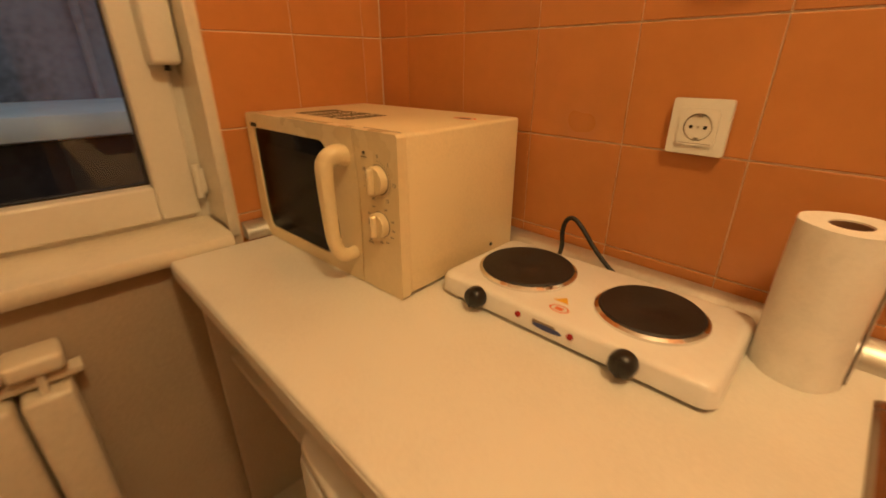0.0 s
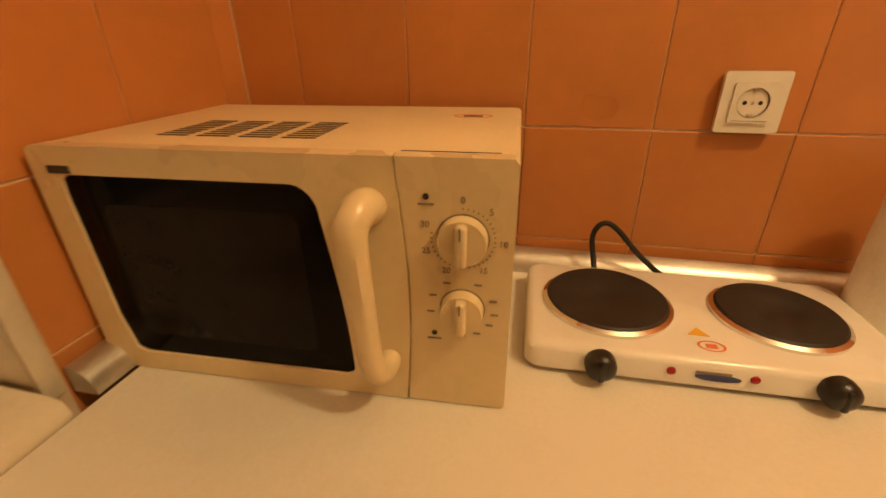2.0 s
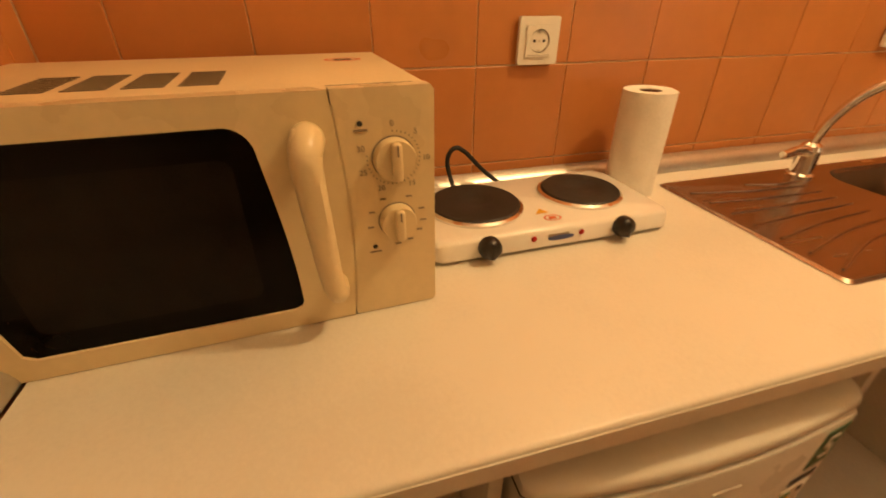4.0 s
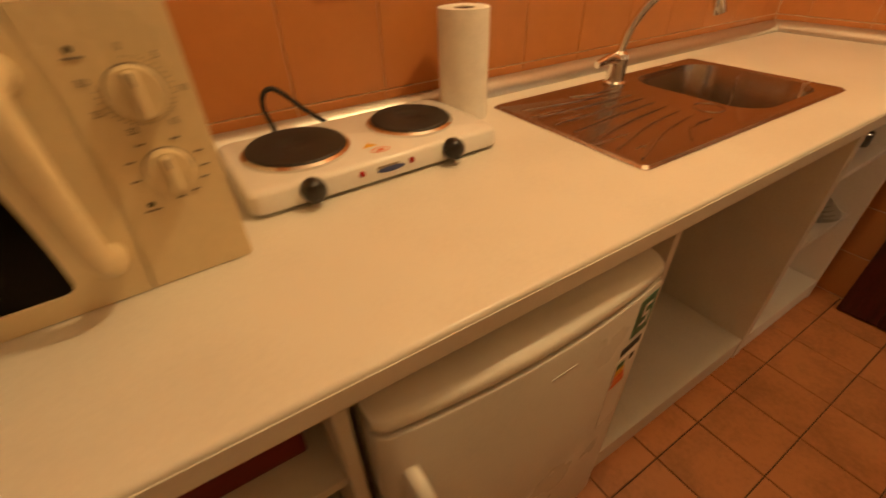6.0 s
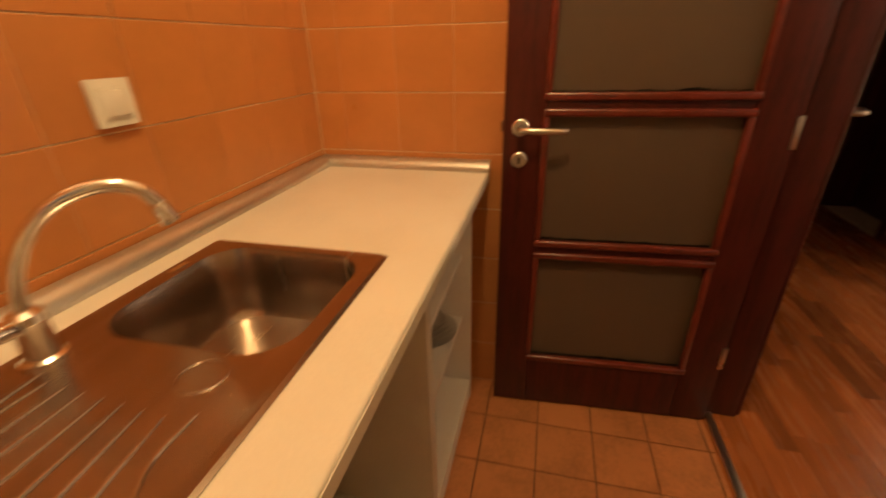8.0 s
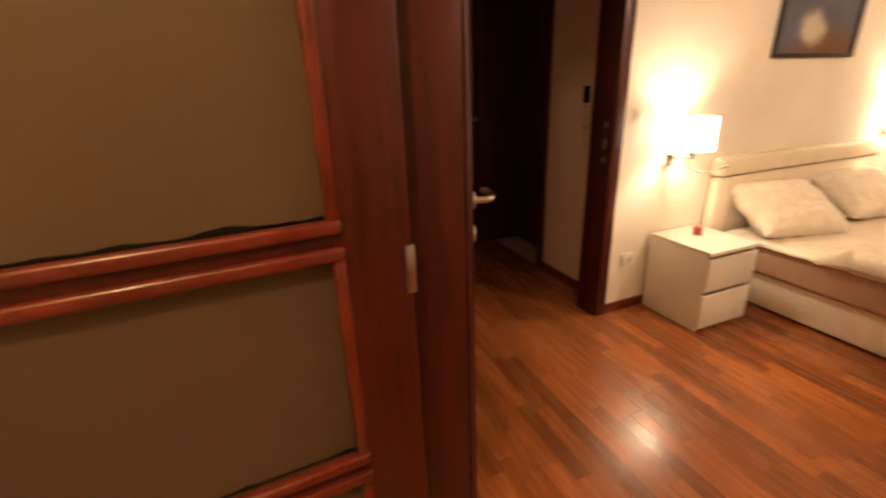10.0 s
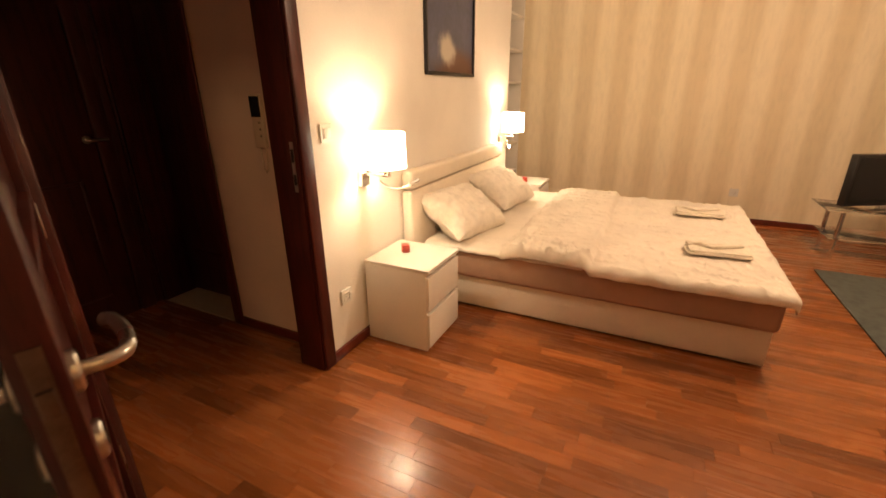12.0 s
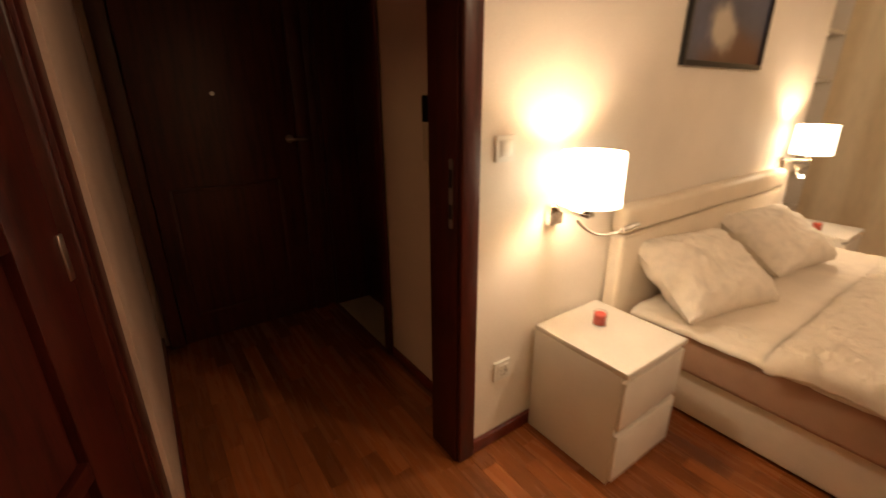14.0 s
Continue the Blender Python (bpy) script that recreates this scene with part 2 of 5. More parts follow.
def lathe(bm, profile, n=32, m=None):
    """Turns (radius, height) pairs about z; closes ends that have a radius."""
    rings = []
    for r, z in profile:
        ring = [bm.verts.new((r * math.cos(2 * math.pi * i / n), r * math.sin(2 * math.pi * i / n), z)) for i in range(n)]
        rings.append(ring)
    for a, b in zip(rings, rings[1:]):
        for i in range(n):
            bm.faces.new((a[i], a[(i + 1) % n], b[(i + 1) % n], b[i]))
    bm.faces.new(list(reversed(rings[0])))
    bm.faces.new(rings[-1])
    if m is not None:
        bmesh.ops.transform(bm, matrix=m, verts=[v for ring in rings for v in ring])
    return bm


def tube(bm, pts, radius, n=10):
    """A round bar along points, with capped ends; radius may be a list."""
    pts = [Vector(p) for p in pts]
    rad = radius if isinstance(radius, (list, tuple)) else [radius] * len(pts)
    rings, side = [], None
    for i, p in enumerate(pts):
        d = (pts[min(i + 1, len(pts) - 1)] - pts[max(i - 1, 0)]).normalized()
        if side is None:
            side = d.orthogonal().normalized()
        side = (side - d * side.dot(d)).normalized()
        up = d.cross(side)
        rings.append([bm.verts.new(p + rad[i] * (math.cos(2 * math.pi * k / n) * side + math.sin(2 * math.pi * k / n) * up)) for k in range(n)])
    for a, b in zip(rings, rings[1:]):
        for k in range(n):
            bm.faces.new((a[k], a[(k + 1) % n], b[(k + 1) % n], b[k]))
    bm.faces.new(list(reversed(rings[0])))
    bm.faces.new(rings[-1])
    return bm


def ring(r, z, thick, x=0.0, y=0.0, n=32):
    """A closed hoop that lies flat."""
    bm = bmesh.new()
    loops = []
    for i in range(n):
        a = 2 * math.pi * i / n
        loops.append([bm.verts.new((x + math.cos(a) * (r + thick * math.cos(b)), y + math.sin(a) * (r + thick * math.cos(b)), z + thick * math.sin(b))) for b in [2 * math.pi * k / 8 for k in range(8)]])
    for i in range(n):
        p, q = loops[i], loops[(i + 1) % n]
        for k in range(8):
            bm.faces.new((p[k], q[k], q[(k + 1) % 8], p[(k + 1) % 8]))
    return bm


def smooth_path(ctrl, per=8):
    """Points on a smooth curve through the control points."""
    P = [Vector(p) for p in ctrl]
    P = [2 * P[0] - P[1], *P, 2 * P[-1] - P[-2]]
    out = []
    for i in range(1, len(P) - 2):
        for k in range(per):
            t = k / per
            a, b, c, d = P[i - 1], P[i], P[i + 1], P[i + 2]
            out.append(0.5 * ((2 * b) + (c - a) * t + (2 * a - 5 * b + 4 * c - d) * t * t + (3 * b - a - 3 * c + d) * t ** 3))
    out.append(P[-2])
    return out


def prism(bm, outline, y0, y1):
    """A flat outline of (x, z) pairs drawn out from y0 to y1."""
    a = [bm.verts.new((x, y0, z)) for x, z in outline]
    b = [bm.verts.new((x, y1, z)) for x, z in outline]
    n = len(a)
    bm.faces.new(a)
    bm.faces.new(list(reversed(b)))
    for i in range(n):
        bm.faces.new((a[(i + 1) % n], a[i], b[i], b[(i + 1) % n]))
    return bm


def rounded(x0, x1, z0, z1, r, n=6):
    pts = []
    for cx, cz, a0 in ((x1 - r, z1 - r, 0), (x0 + r, z1 - r, 90), (x0 + r, z0 + r, 180), (x1 - r, z0 + r, 270)):
        for k in range(n + 1):
            a = radians(a0 + 90 * k / n)
            pts.append((cx + r * math.cos(a), cz + r * math.sin(a)))
    return pts


def mesh_of(name, bm, mat, smooth=True):
    me = bpy.data.meshes.new(name)
    bmesh.ops.recalc_face_normals(bm, faces=bm.faces)
    bm.to_mesh(me)
    bm.free()
    me.materials.append(mat)
    if smooth:
        for p in me.polygons:
            p.use_smooth = True
        me.set_sharp_from_angle(angle=radians(35))
    return me


def part(name, bm, mat, parent=None, label="", m=None):
    ob = new(name, mesh_of(name, bm, mat))
    if parent:
        ob.parent = parent
    if m is not None:
        ob.matrix_basis = m
    if label:
        ob["label"] = label
    return ob


def thing(name, m, label, category, group=""):
    ob = new(name)
    ob.empty_display_size = 0.05
    ob.matrix_basis = m
    return tagged(ob, label, category, group)


def structure(name, bm, mat, label, category="wall"):
    return tagged(part(name, bm, mat), label, category, kind="structure")


def writing(text, size, mat, parent, m, name="lettering"):
    """Raised letters from the built-in font, as a mesh."""
    cu = bpy.data.curves.new(name, "FONT")
    cu.body, cu.size, cu.align_x, cu.align_y, cu.extrude = text, size, "CENTER", "CENTER", 0.0002
    tmp = bpy.data.objects.new(name, cu)
    scene.collection.objects.link(tmp)
    me = bpy.data.meshes.new_from_object(tmp.evaluated_get(bpy.context.evaluated_depsgraph_get()))
    bpy.data.objects.remove(tmp)
    bpy.data.curves.remove(cu)
    me.materials.clear()
    me.materials.append(mat)
    ob = new(name, me)
    ob.parent, ob.matrix_basis = parent, m
    return ob


FACE_SOUTH = pose(0, 0, 0, 90, 0, 0)    # letters that stand upright and are read from the south


def at(x, y, z, m=None):
    return Matrix.Translation((x, y, z)) @ (m if m is not None else Matrix())

# ---- the setting ----
H = 2.6
KX0, KX1, KY0, KY1 = -0.965, 1.462, -0.600, 0.80
BX0, BX1, BY0, BY1 = -2.4, 2.558, -5.82, -0.697
HX0, HX1, HY0, HY1 = 2.698, 4.10, -2.18, -1.19
COUNTER = 0.875

wall_kitchen_north = structure("wall_kitchen_north", boxes((-1.25, 1.62, KY1, 0.95, -0.02, H)), GROUT, "wall faced with orange glazed tiles in pale grout")
wall_kitchen_west = structure("wall_kitchen_west", boxes((-1.25, KX0, 0.36, KY1, 0, H), (-1.25, KX0, -0.47, 0.36, 2.2, H), (-1.25, KX0, KY0, -0.47, 0, H)), GROUT, "window wall faced with orange tiles beside the reveal")
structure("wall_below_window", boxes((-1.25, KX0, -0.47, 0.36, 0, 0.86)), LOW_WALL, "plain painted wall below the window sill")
wall_kitchen_east = structure("wall_kitchen_east", boxes((KX1, 1.62, KY0, KY1, -0.02, H)), GROUT, "wall faced with orange tiles at the end of the worktop")
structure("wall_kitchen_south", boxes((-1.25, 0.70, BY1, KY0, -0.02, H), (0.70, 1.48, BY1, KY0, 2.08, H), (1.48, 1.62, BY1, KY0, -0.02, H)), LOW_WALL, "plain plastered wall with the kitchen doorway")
structure("wall_bedroom_north", boxes((BX0, -1.25, BY1, BY1 + 0.14, -0.02, H), (1.62, BX1 + 0.14, BY1, BY1 + 0.14, -0.02, H)), PLASTER, "white plastered bedroom wall beside the kitchen")
structure("wall_lamps", boxes((BX1, HX0, -1.156, BY1, -0.02, H), (BX1, HX0, -2.045, -1.156, 2.08, H), (BX1, HX0, -4.80, -2.045, -0.02, H)), PLASTER, "warm white plastered wall behind the bed")
structure("wall_niche", boxes((2.93, 3.05, BY0, -4.70, -0.02, H), (HX0, 2.93, -4.80, -4.70, -0.02, H)), PLASTER, "white back of the shelf niche")
structure("wall_striped", boxes((BX0 - 0.14, 3.05, BY0 - 0.14, BY0, -0.02, H)), STRIPES, "wall papered in beige and cream vertical stripes")
structure("wall_bedroom_west", boxes((BX0 - 0.14, BX0, BY0, BY1 + 0.14, -0.02, H)), PLASTER, "plain white bedroom wall")
structure("wall_hall_north", boxes((HX0, HX1 + 0.14, HY1, HY1 + 0.14, -0.02, H)), HALL_DIMMED, "hall wall, dimness and floor bounce put in its beige")
structure("wall_hall_south", boxes((HX0, 3.35, HY0 - 0.24, HY0, -0.02, H), (3.35, 4.05, HY0 - 0.24, HY0, 2.05, H), (4.05, HX1 + 0.14, HY0 - 0.24, HY0, -0.02, H)), HALL_DIMMED, "hall wall with the bathroom doorway, dimness put in its beige")
structure("wall_hall_east", boxes((HX1, HX1 + 0.14, HY0, HY1, -0.02, H)), HALL_DIMMED, "hall wall round the entry door, dimness put in its beige")
structure("wall_bathroom", boxes((3.1, 4.24, -2.72, -2.62, -0.02, H)), PLASTER, "plain wall behind the bathroom door")
structure("ceiling_kitchen", boxes((-1.25, 1.62, BY1, 0.95, H, H + 0.1)), CEIL, "white kitchen ceiling", "ceiling")
structure("ceiling_bedroom", boxes((BX0 - 0.14, 3.05, BY0 - 0.14, BY1, H, H + 0.1)), CEIL, "white bedroom ceiling", "ceiling")
structure("ceiling_hall", boxes((3.05, 4.24, -2.72, HY1 + 0.14, H, H + 0.1), (HX0, 3.05, -2.38, HY1 + 0.14, H + 0.101, H + 0.2)), CEIL, "white hall ceiling", "ceiling")
floor_kitchen = structure("floor_kitchen", boxes((-1.25, 1.62, KY0, 0.95, -0.14, -0.004)), FLOOR_GROUT, "terracotta tiled kitchen floor with dark joints", "floor")
floor_bedroom = structure("floor_bedroom", boxes((BX0 - 0.14, 3.05, BY0 - 0.14, KY0, -0.14, -0.006), (3.05, 4.24, HY0 + 0.001, HY1 + 0.14, -0.14, -0.006)), PARQUET_GAP, "reddish brown strip parquet floor", "floor")
structure("floor_bathroom", boxes((3.2, 4.08, -2.62, HY0, -0.14, 0.002)), BATH_FLOOR, "pale tiled bathroom floor", "floor")
structure("threshold", boxes((0.72, KX1, -0.622, -0.596, -0.004, 0.007), bevel=0.002), SATIN, "dark metal strip between tiles and parquet", "threshold")

# baseboards
def baseboard(name, x0, x1, y0, y1):
    structure(name, boxes((x0, x1, y0, y1, 0, 0.055), bevel=0.003), WOOD_LIGHT, "narrow reddish brown wooden baseboard", "baseboard")


baseboard("baseboard_lamps", BX1 - 0.016, BX1, -4.80, -2.101)
baseboard("baseboard_lamps_near", BX1 - 0.016, BX1, -1.103, BY1)
baseboard("baseboard_striped", BX0, 2.75, BY0, BY0 + 0.016)
baseboard("baseboard_west", BX0, BX0 + 0.016, BY0 + 0.016, BY1)
baseboard("baseboard_north", 1.56, BX1 - 0.016, BY1 - 0.016, BY1)
baseboard("baseboard_north_far", BX0 + 0.016, 0.60, BY1 - 0.016, BY1)
baseboard("baseboard_hall_south", HX0, 3.295, HY0, HY0 + 0.014)
baseboard("baseboard_hall_north", HX0, HX1, HY1 - 0.014, HY1)


def casing(name, lining, boards, label):
    """A doorway's lining and the architraves round it."""
    root = thing(name, pose(0, 0, 0), label, "door frame")
    root["kind"] = "structure"
    for sp in lining:
        part("lining", boxes(sp, bevel=0.002), WOOD, root)
    for sp in boards:
        part("architrave", boxes(sp, bevel=0.008, seg=3), WOOD, root)
    return root


kitchen_frame = casing("doorway_kitchen", [(KX1 - 0.004, 1.48, BY1 - 0.004, KY0 + 0.012, 0, 2.06), (0.70, 0.722, BY1 - 0.004, KY0 + 0.012, 0, 2.06), (0.722, KX1 - 0.004, BY1 - 0.004, KY0 + 0.012, 2.04, 2.08)],
       [(KX1 + 0.004, 1.545, BY1 - 0.022, BY1 - 0.0045, 0, 2.12), (0.62, 0.714, BY1 - 0.022, BY1 - 0.0045, 0, 2.12), (0.714, KX1 + 0.004, BY1 - 0.022, BY1 - 0.0045, 2.05, 2.12)],
       "dark mahogany door frame between kitchen and bedroom")
hall_frame = casing("doorway_hall", [(BX1 - 0.004, HX0 + 0.004, -2.043, -2.023, 0, 2.06), (BX1 - 0.004, HX0 + 0.004, -1.178, -1.156, 0, 2.06), (BX1 - 0.004, HX0 + 0.004, -2.023, -1.178, 2.04, 2.08)],
       [(BX1 - 0.022, BX1 - 0.0045, -2.100, -2.028, 0, 2.12), (BX1 - 0.022, BX1 - 0.0045, -1.171, -1.103, 0, 2.12), (BX1 - 0.022, BX1 - 0.0045, -2.028, -1.171, 2.05, 2.12)],
       "dark mahogany door frame between bedroom and hall")
# strike plate with its two latch holes
sp_bm = bmesh.new()
prism(sp_bm, rounded(2.574, 2.592, 0.90, 1.11, 0.004), -2.0235, -2.0215)
strike = part("strike_plate", sp_bm, SATIN, hall_frame, "worn satin metal strike plate")
for z0, z1 in ((1.025, 1.08), (0.93, 0.975)):
    part("latch_hole", boxes((2.576, 2.590, -2.022, -2.0206, z0, z1)), BLACK, strike)
bath_frame = casing("doorway_bathroom", [(3.35, 3.37, HY0 - 0.24, HY0 + 0.004, 0, 2.03), (4.03, 4.05, HY0 - 0.24, HY0 + 0.004, 0, 2.03), (3.37, 4.03, HY0 - 0.24, HY0 + 0.004, 2.01, 2.05)],
       [(3.29, 3.362, HY0 + 0.0045, HY0 + 0.02, 0, 2.09), (4.038, 4.085, HY0 + 0.0045, HY0 + 0.02, 0, 2.09), (3.362, 4.038, HY0 + 0.0045, HY0 + 0.02, 2.02, 2.09)],
       "dark wooden door frame of the bathroom")


# ---- doors ----
def lever(parent, x, z, y, out, toward):
    """A curved lever on a round rose, and a key rose below it. out: +1 or -1 along y; toward: +1 or -1 along x."""
    h = part("door_handle", lathe(bmesh.new(), [(0.024, 0), (0.024, 0.006), (0.020, 0.009)], 24, pose(x, y, z, -90 * out)), SATIN, parent, "satin nickel lever handle on a round rose")
    bm = bmesh.new()
    tube(bm, smooth_path([(x, y + out * 0.004, z), (x, y + out * 0.035, z), (x + toward * 0.014, y + out * 0.052, z), (x + toward * 0.06, y + out * 0.056, z - 0.001), (x + toward * 0.112, y + out * 0.050, z - 0.002), (x + toward * 0.124, y + out * 0.040, z - 0.002)]), 0.0088, 12)
    part("lever", bm, SATIN, h)
    k = part("key_rose", lathe(bmesh.new(), [(0.023, 0), (0.023, 0.006), (0.019, 0.009)], 24, pose(x, y, z - 0.092, -90 * out)), SATIN, parent, "round satin nickel key rose")
    part("keyhole", boxes((x - 0.003, x + 0.003, y + out * 0.007, y + out * 0.0105, z - 0.103, z - 0.082)), BLACK, k)


def glazed_door(name, m, width, label, both=True, solid=False, hz=0.998):
    """A leaf with four frosted panes; local x runs from the hinge to the free edge, the seen face is at y = 0."""
    d = thing(name, m, label, "door")
    T, SW, HT = 0.040, 0.118, 2.03
    panes = [(0.215, 0.628), (0.668, 1.068), (1.108, 1.508), (1.548, 1.925)]
    for x0, x1 in ((0, SW), (width - SW, width)):
        part("stile", boxes((x0, x1, -T, 0, 0.008, HT), bevel=0.003), WOOD, d)
    rails = [0.008] + [v for p in panes for v in p] + [HT]
    for z0, z1 in zip(rails[0::2], rails[1::2]):
        part("rail", boxes((SW, width - SW, -T + 0.001, -0.001, z0, z1), bevel=0.002), WOOD, d)
    for z0, z1 in panes:
        part("panel" if solid else "pane", boxes((SW - 0.006, width - SW + 0.006, -0.024, -0.018, z0 - 0.006, z1 + 0.006)), WOOD if solid else FROST, d, "" if solid else "frosted glass pane")
        for fy, s in () if solid else ((0.0, 1), (-T, -1)):
            bm = bmesh.new()
            for sp in ((SW - 0.010, width - SW + 0.010, z1 - 0.012, z1 + 0.010), (SW - 0.010, width - SW + 0.010, z0 - 0.010, z0 + 0.012)):
                box(bm, sp[0], sp[1], min(fy - 0.012 * s, fy + 0.010 * s), max(fy - 0.012 * s, fy + 0.010 * s), sp[2], sp[3], bevel=0.006, seg=3)
            for x0 in (SW - 0.010, width - SW - 0.010):
                box(bm, x0, x0 + 0.020, min(fy - 0.012 * s, fy + 0.006 * s), max(fy - 0.012 * s, fy + 0.006 * s), z0 + 0.010, z1 - 0.010, bevel=0.005, seg=2)
            part("glazing_bead", bm, WOOD_LIGHT, d, "polished reddish moulding round the pane")
        if not solid:
            bm = bmesh.new()
            n = 60
            foot = [(SW + 0.010 + (width - 2 * SW - 0.020) * k / n) for k in range(n + 1)]
            rise = [0.004 + 0.011 * max(0.0, noise.noise((x * 14, z0 * 7, 3.3))) + 0.005 * max(0.0, noise.noise((x * 60, z0, 1.0))) for x in foot]
            lo = [bm.verts.new((x, -0.0176, z0 + 0.008)) for x in foot]
            hi = [bm.verts.new((x, -0.0176, z0 + 0.009 + h)) for x, h in zip(foot, rise)]
            for k in range(n):
                bm.faces.new((lo[k], lo[k + 1], hi[k + 1], hi[k]))
            bmesh.ops.solidify(bm, geom=bm.faces[:], thickness=0.0006)
            part("sealant", bm, BLACK, d, "dark smeared sealant along the pane")
    lever(d, width - 0.048, hz, 0.0, 1, -1)
    if both:
        lever(d, width - 0.048, hz, -T, -1, -1)
    lp = part("lock_plate", boxes((width - 0.0005, width + 0.0012, -0.029, -0.011, hz - 0.155, hz + 0.06), bevel=0.0005), BRONZE, d, "satin steel lock plate on the free edge")
    part("latch", boxes((width, width + 0.008, -0.027, -0.013, hz - 0.015, hz + 0.015), bevel=0.002), BRONZE, lp)
    for kz in (0.24, 0.975, 1.80):
        part("hinge", boxes((-0.004, 0.012, -0.012, 0.0025, kz, kz + 0.085), bevel=0.001), SATIN, d, "narrow satin hinge leaf")
    return d


glazed_door("kitchen_door", pose(1.412, -0.584, 0, 0, 0, 93.4), 0.752, "open mahogany kitchen door with frosted glass panes", both=False, hz=1.026)
glazed_door("hall_door", pose(2.535, -1.148, 0, 0, 0, 159.5), 0.870, "open mahogany panelled hall door with lever handles", solid=True, hz=1.022)


def entry_door():
    d = thing("entry_door", pose(0, 0, 0), "dark brown wooden entry door in its frame", "door")
    part("leaf", boxes((HX1 - 0.05, HX1 - 0.002, -2.026, -1.300, 0.004, 2.03), bevel=0.004), WOOD_DARK, d)
    for y0, y1 in ((-1.300, -1.221), (-2.114, -2.026)):
        part("frame_post", boxes((HX1 - 0.07, HX1 - 0.002, y0 + 0.002, y1 - 0.002, 0.002, 2.10), bevel=0.010, seg=3), WOOD_DARK, d)
    part("side_panel", boxes((HX1 - 0.04, HX1 - 0.002, -2.233, -2.116, 0.002, 2.10), bevel=0.006), WOOD_DARK, d)
    for z0, z1 in ((0.15, 0.85),):
        bm = bmesh.new()
        for y0, y1 in ((-1.916, -1.894), (-1.388, -1.366)):
            box(bm, HX1 - 0.060, HX1 - 0.049, y0, y1, z0, z1, bevel=0.004)
        for zz in (z0, z1 - 0.02):
            box(bm, HX1 - 0.060, HX1 - 0.049, -1.894, -1.388, zz, zz + 0.02, bevel=0.004)
        part("panel_moulding", bm, WOOD_DARK, d)
    h = part("door_handle", lathe(bmesh.new(), [(0.022, 0), (0.022, 0.008)], 20, pose(HX1 - 0.05, -1.988, 1.065, 0, -90)), SATIN, d, "small satin metal lever")
    part("lever", tube(bmesh.new(), smooth_path([(HX1 - 0.056, -1.988, 1.065), (HX1 - 0.095, -1.988, 1.065), (HX1 - 0.105, -1.971, 1.065), (HX1 - 0.105, -2.070, 1.065)], 5), 0.008), SATIN, h)
    part("peephole", lathe(bmesh.new(), [(0.010, 0), (0.010, 0.004)], 14, pose(HX1 - 0.05, -1.641, 1.30, 0, -90)), SATIN, d)


entry_door()
bd = thing("bathroom_door", pose(0, 0, 0), "closed dark wooden bathroom door", "door")
part("leaf", boxes((3.372, 4.028, HY0 - 0.236, HY0 - 0.20, 0.010, 2.008), bevel=0.003), WOOD_DARK, bd)
part("bead", boxes((3.45, 3.95, HY0 - 0.206, HY0 - 0.194, 0.30, 0.316), bevel=0.003), WOOD, bd)


# ---- window corner ----
def window():
    w = thing("window_kitchen", pose(0, 0, 0), "white plastic window with a closed sash", "window")
    w["kind"] = "structure"
    X0, X1 = -1.155, -1.085
    part("window_frame", boxes((X0, X1, 0.318, 0.360, 0.90, 2.2), (X0, X1, -0.47, -0.43, 0.90, 2.2), (X0, X1, -0.43, 0.318, 0.90, 0.925), (X0, X1, -0.43, 0.318, 2.15, 2.2), bevel=0.004), PVC, w)
    s = part("sash", boxes((X0 + 0.012, X1 + 0.016, 0.250, 0.330, 0.915, 2.16), (X0 + 0.012, X1 + 0.016, -0.44, -0.36, 0.915, 2.16), (X0 + 0.012, X1 + 0.016, -0.36, 0.250, 0.915, 0.992), (X0 + 0.012, X1 + 0.016, -0.36, 0.250, 2.08, 2.16), bevel=0.007, seg=3), PVC, w)
    part("gasket", boxes((-1.118, -1.106, 0.246, 0.2502, 0.992, 2.08), (-1.118, -1.106, -0.36, 0.246, 0.9915, 0.996)), BLACK, s)
    g = part("pane", boxes((-1.116, -1.110, -0.362, 0.252, 0.990, 2.082)), CLEAR, w)
    g.visible_shadow = False
    for hz in (0.955, 2.03):
        bm = bmesh.new()
        tube(bm, [(-1.058, 0.334, hz), (-1.058, 0.334, hz + 0.075)], 0.0075, 10)
        box(bm, -1.070, -1.056, 0.330, 0.350, hz + 0.008, hz + 0.065, bevel=0.002)
        part("hinge", bm, PVC, w, "white plastic-capped hinge")


window()
sill_bm = bmesh.new()
prism_pts = [(-1.10, 0.862), (-0.945, 0.858), (-0.928, 0.862), (-0.922, 0.872), (-0.922, 0.884), (-0.928, 0.895), (-0.940, 0.900), (-1.10, 0.904)]
prism(sill_bm, prism_pts, -0.47, 0.345)
structure("window_sill", sill_bm, SILL, "glossy cream painted window sill with a rounded nose", "window sill")
structure("window_reveal", boxes((-1.25, KX0 - 0.006, 0.352, 0.3605, 0.90, 2.2)), SILL, "cream painted window reveal", "wall")
structure("trim_reveal", boxes((KX0 - 0.006, KX0 + 0.005, 0.350, 0.371, 0.88, 2.2), bevel=0.002), SILL, "narrow cream corner trim of the window reveal", "trim")
bb = thing("blind_strap_box", pose(0, 0, 0), "white plastic roller blind strap box with a screw", "blind box")
part("body", boxes((-1.083, -1.020, 0.292, 0.348, 1.235, 1.46), bevel=0.010, seg=3), PVC, bb)
part("strap_guide", tube(bmesh.new(), [(-1.05, 0.325, 1.238), (-1.05, 0.325, 1.224)], 0.006), BLACK, bb)


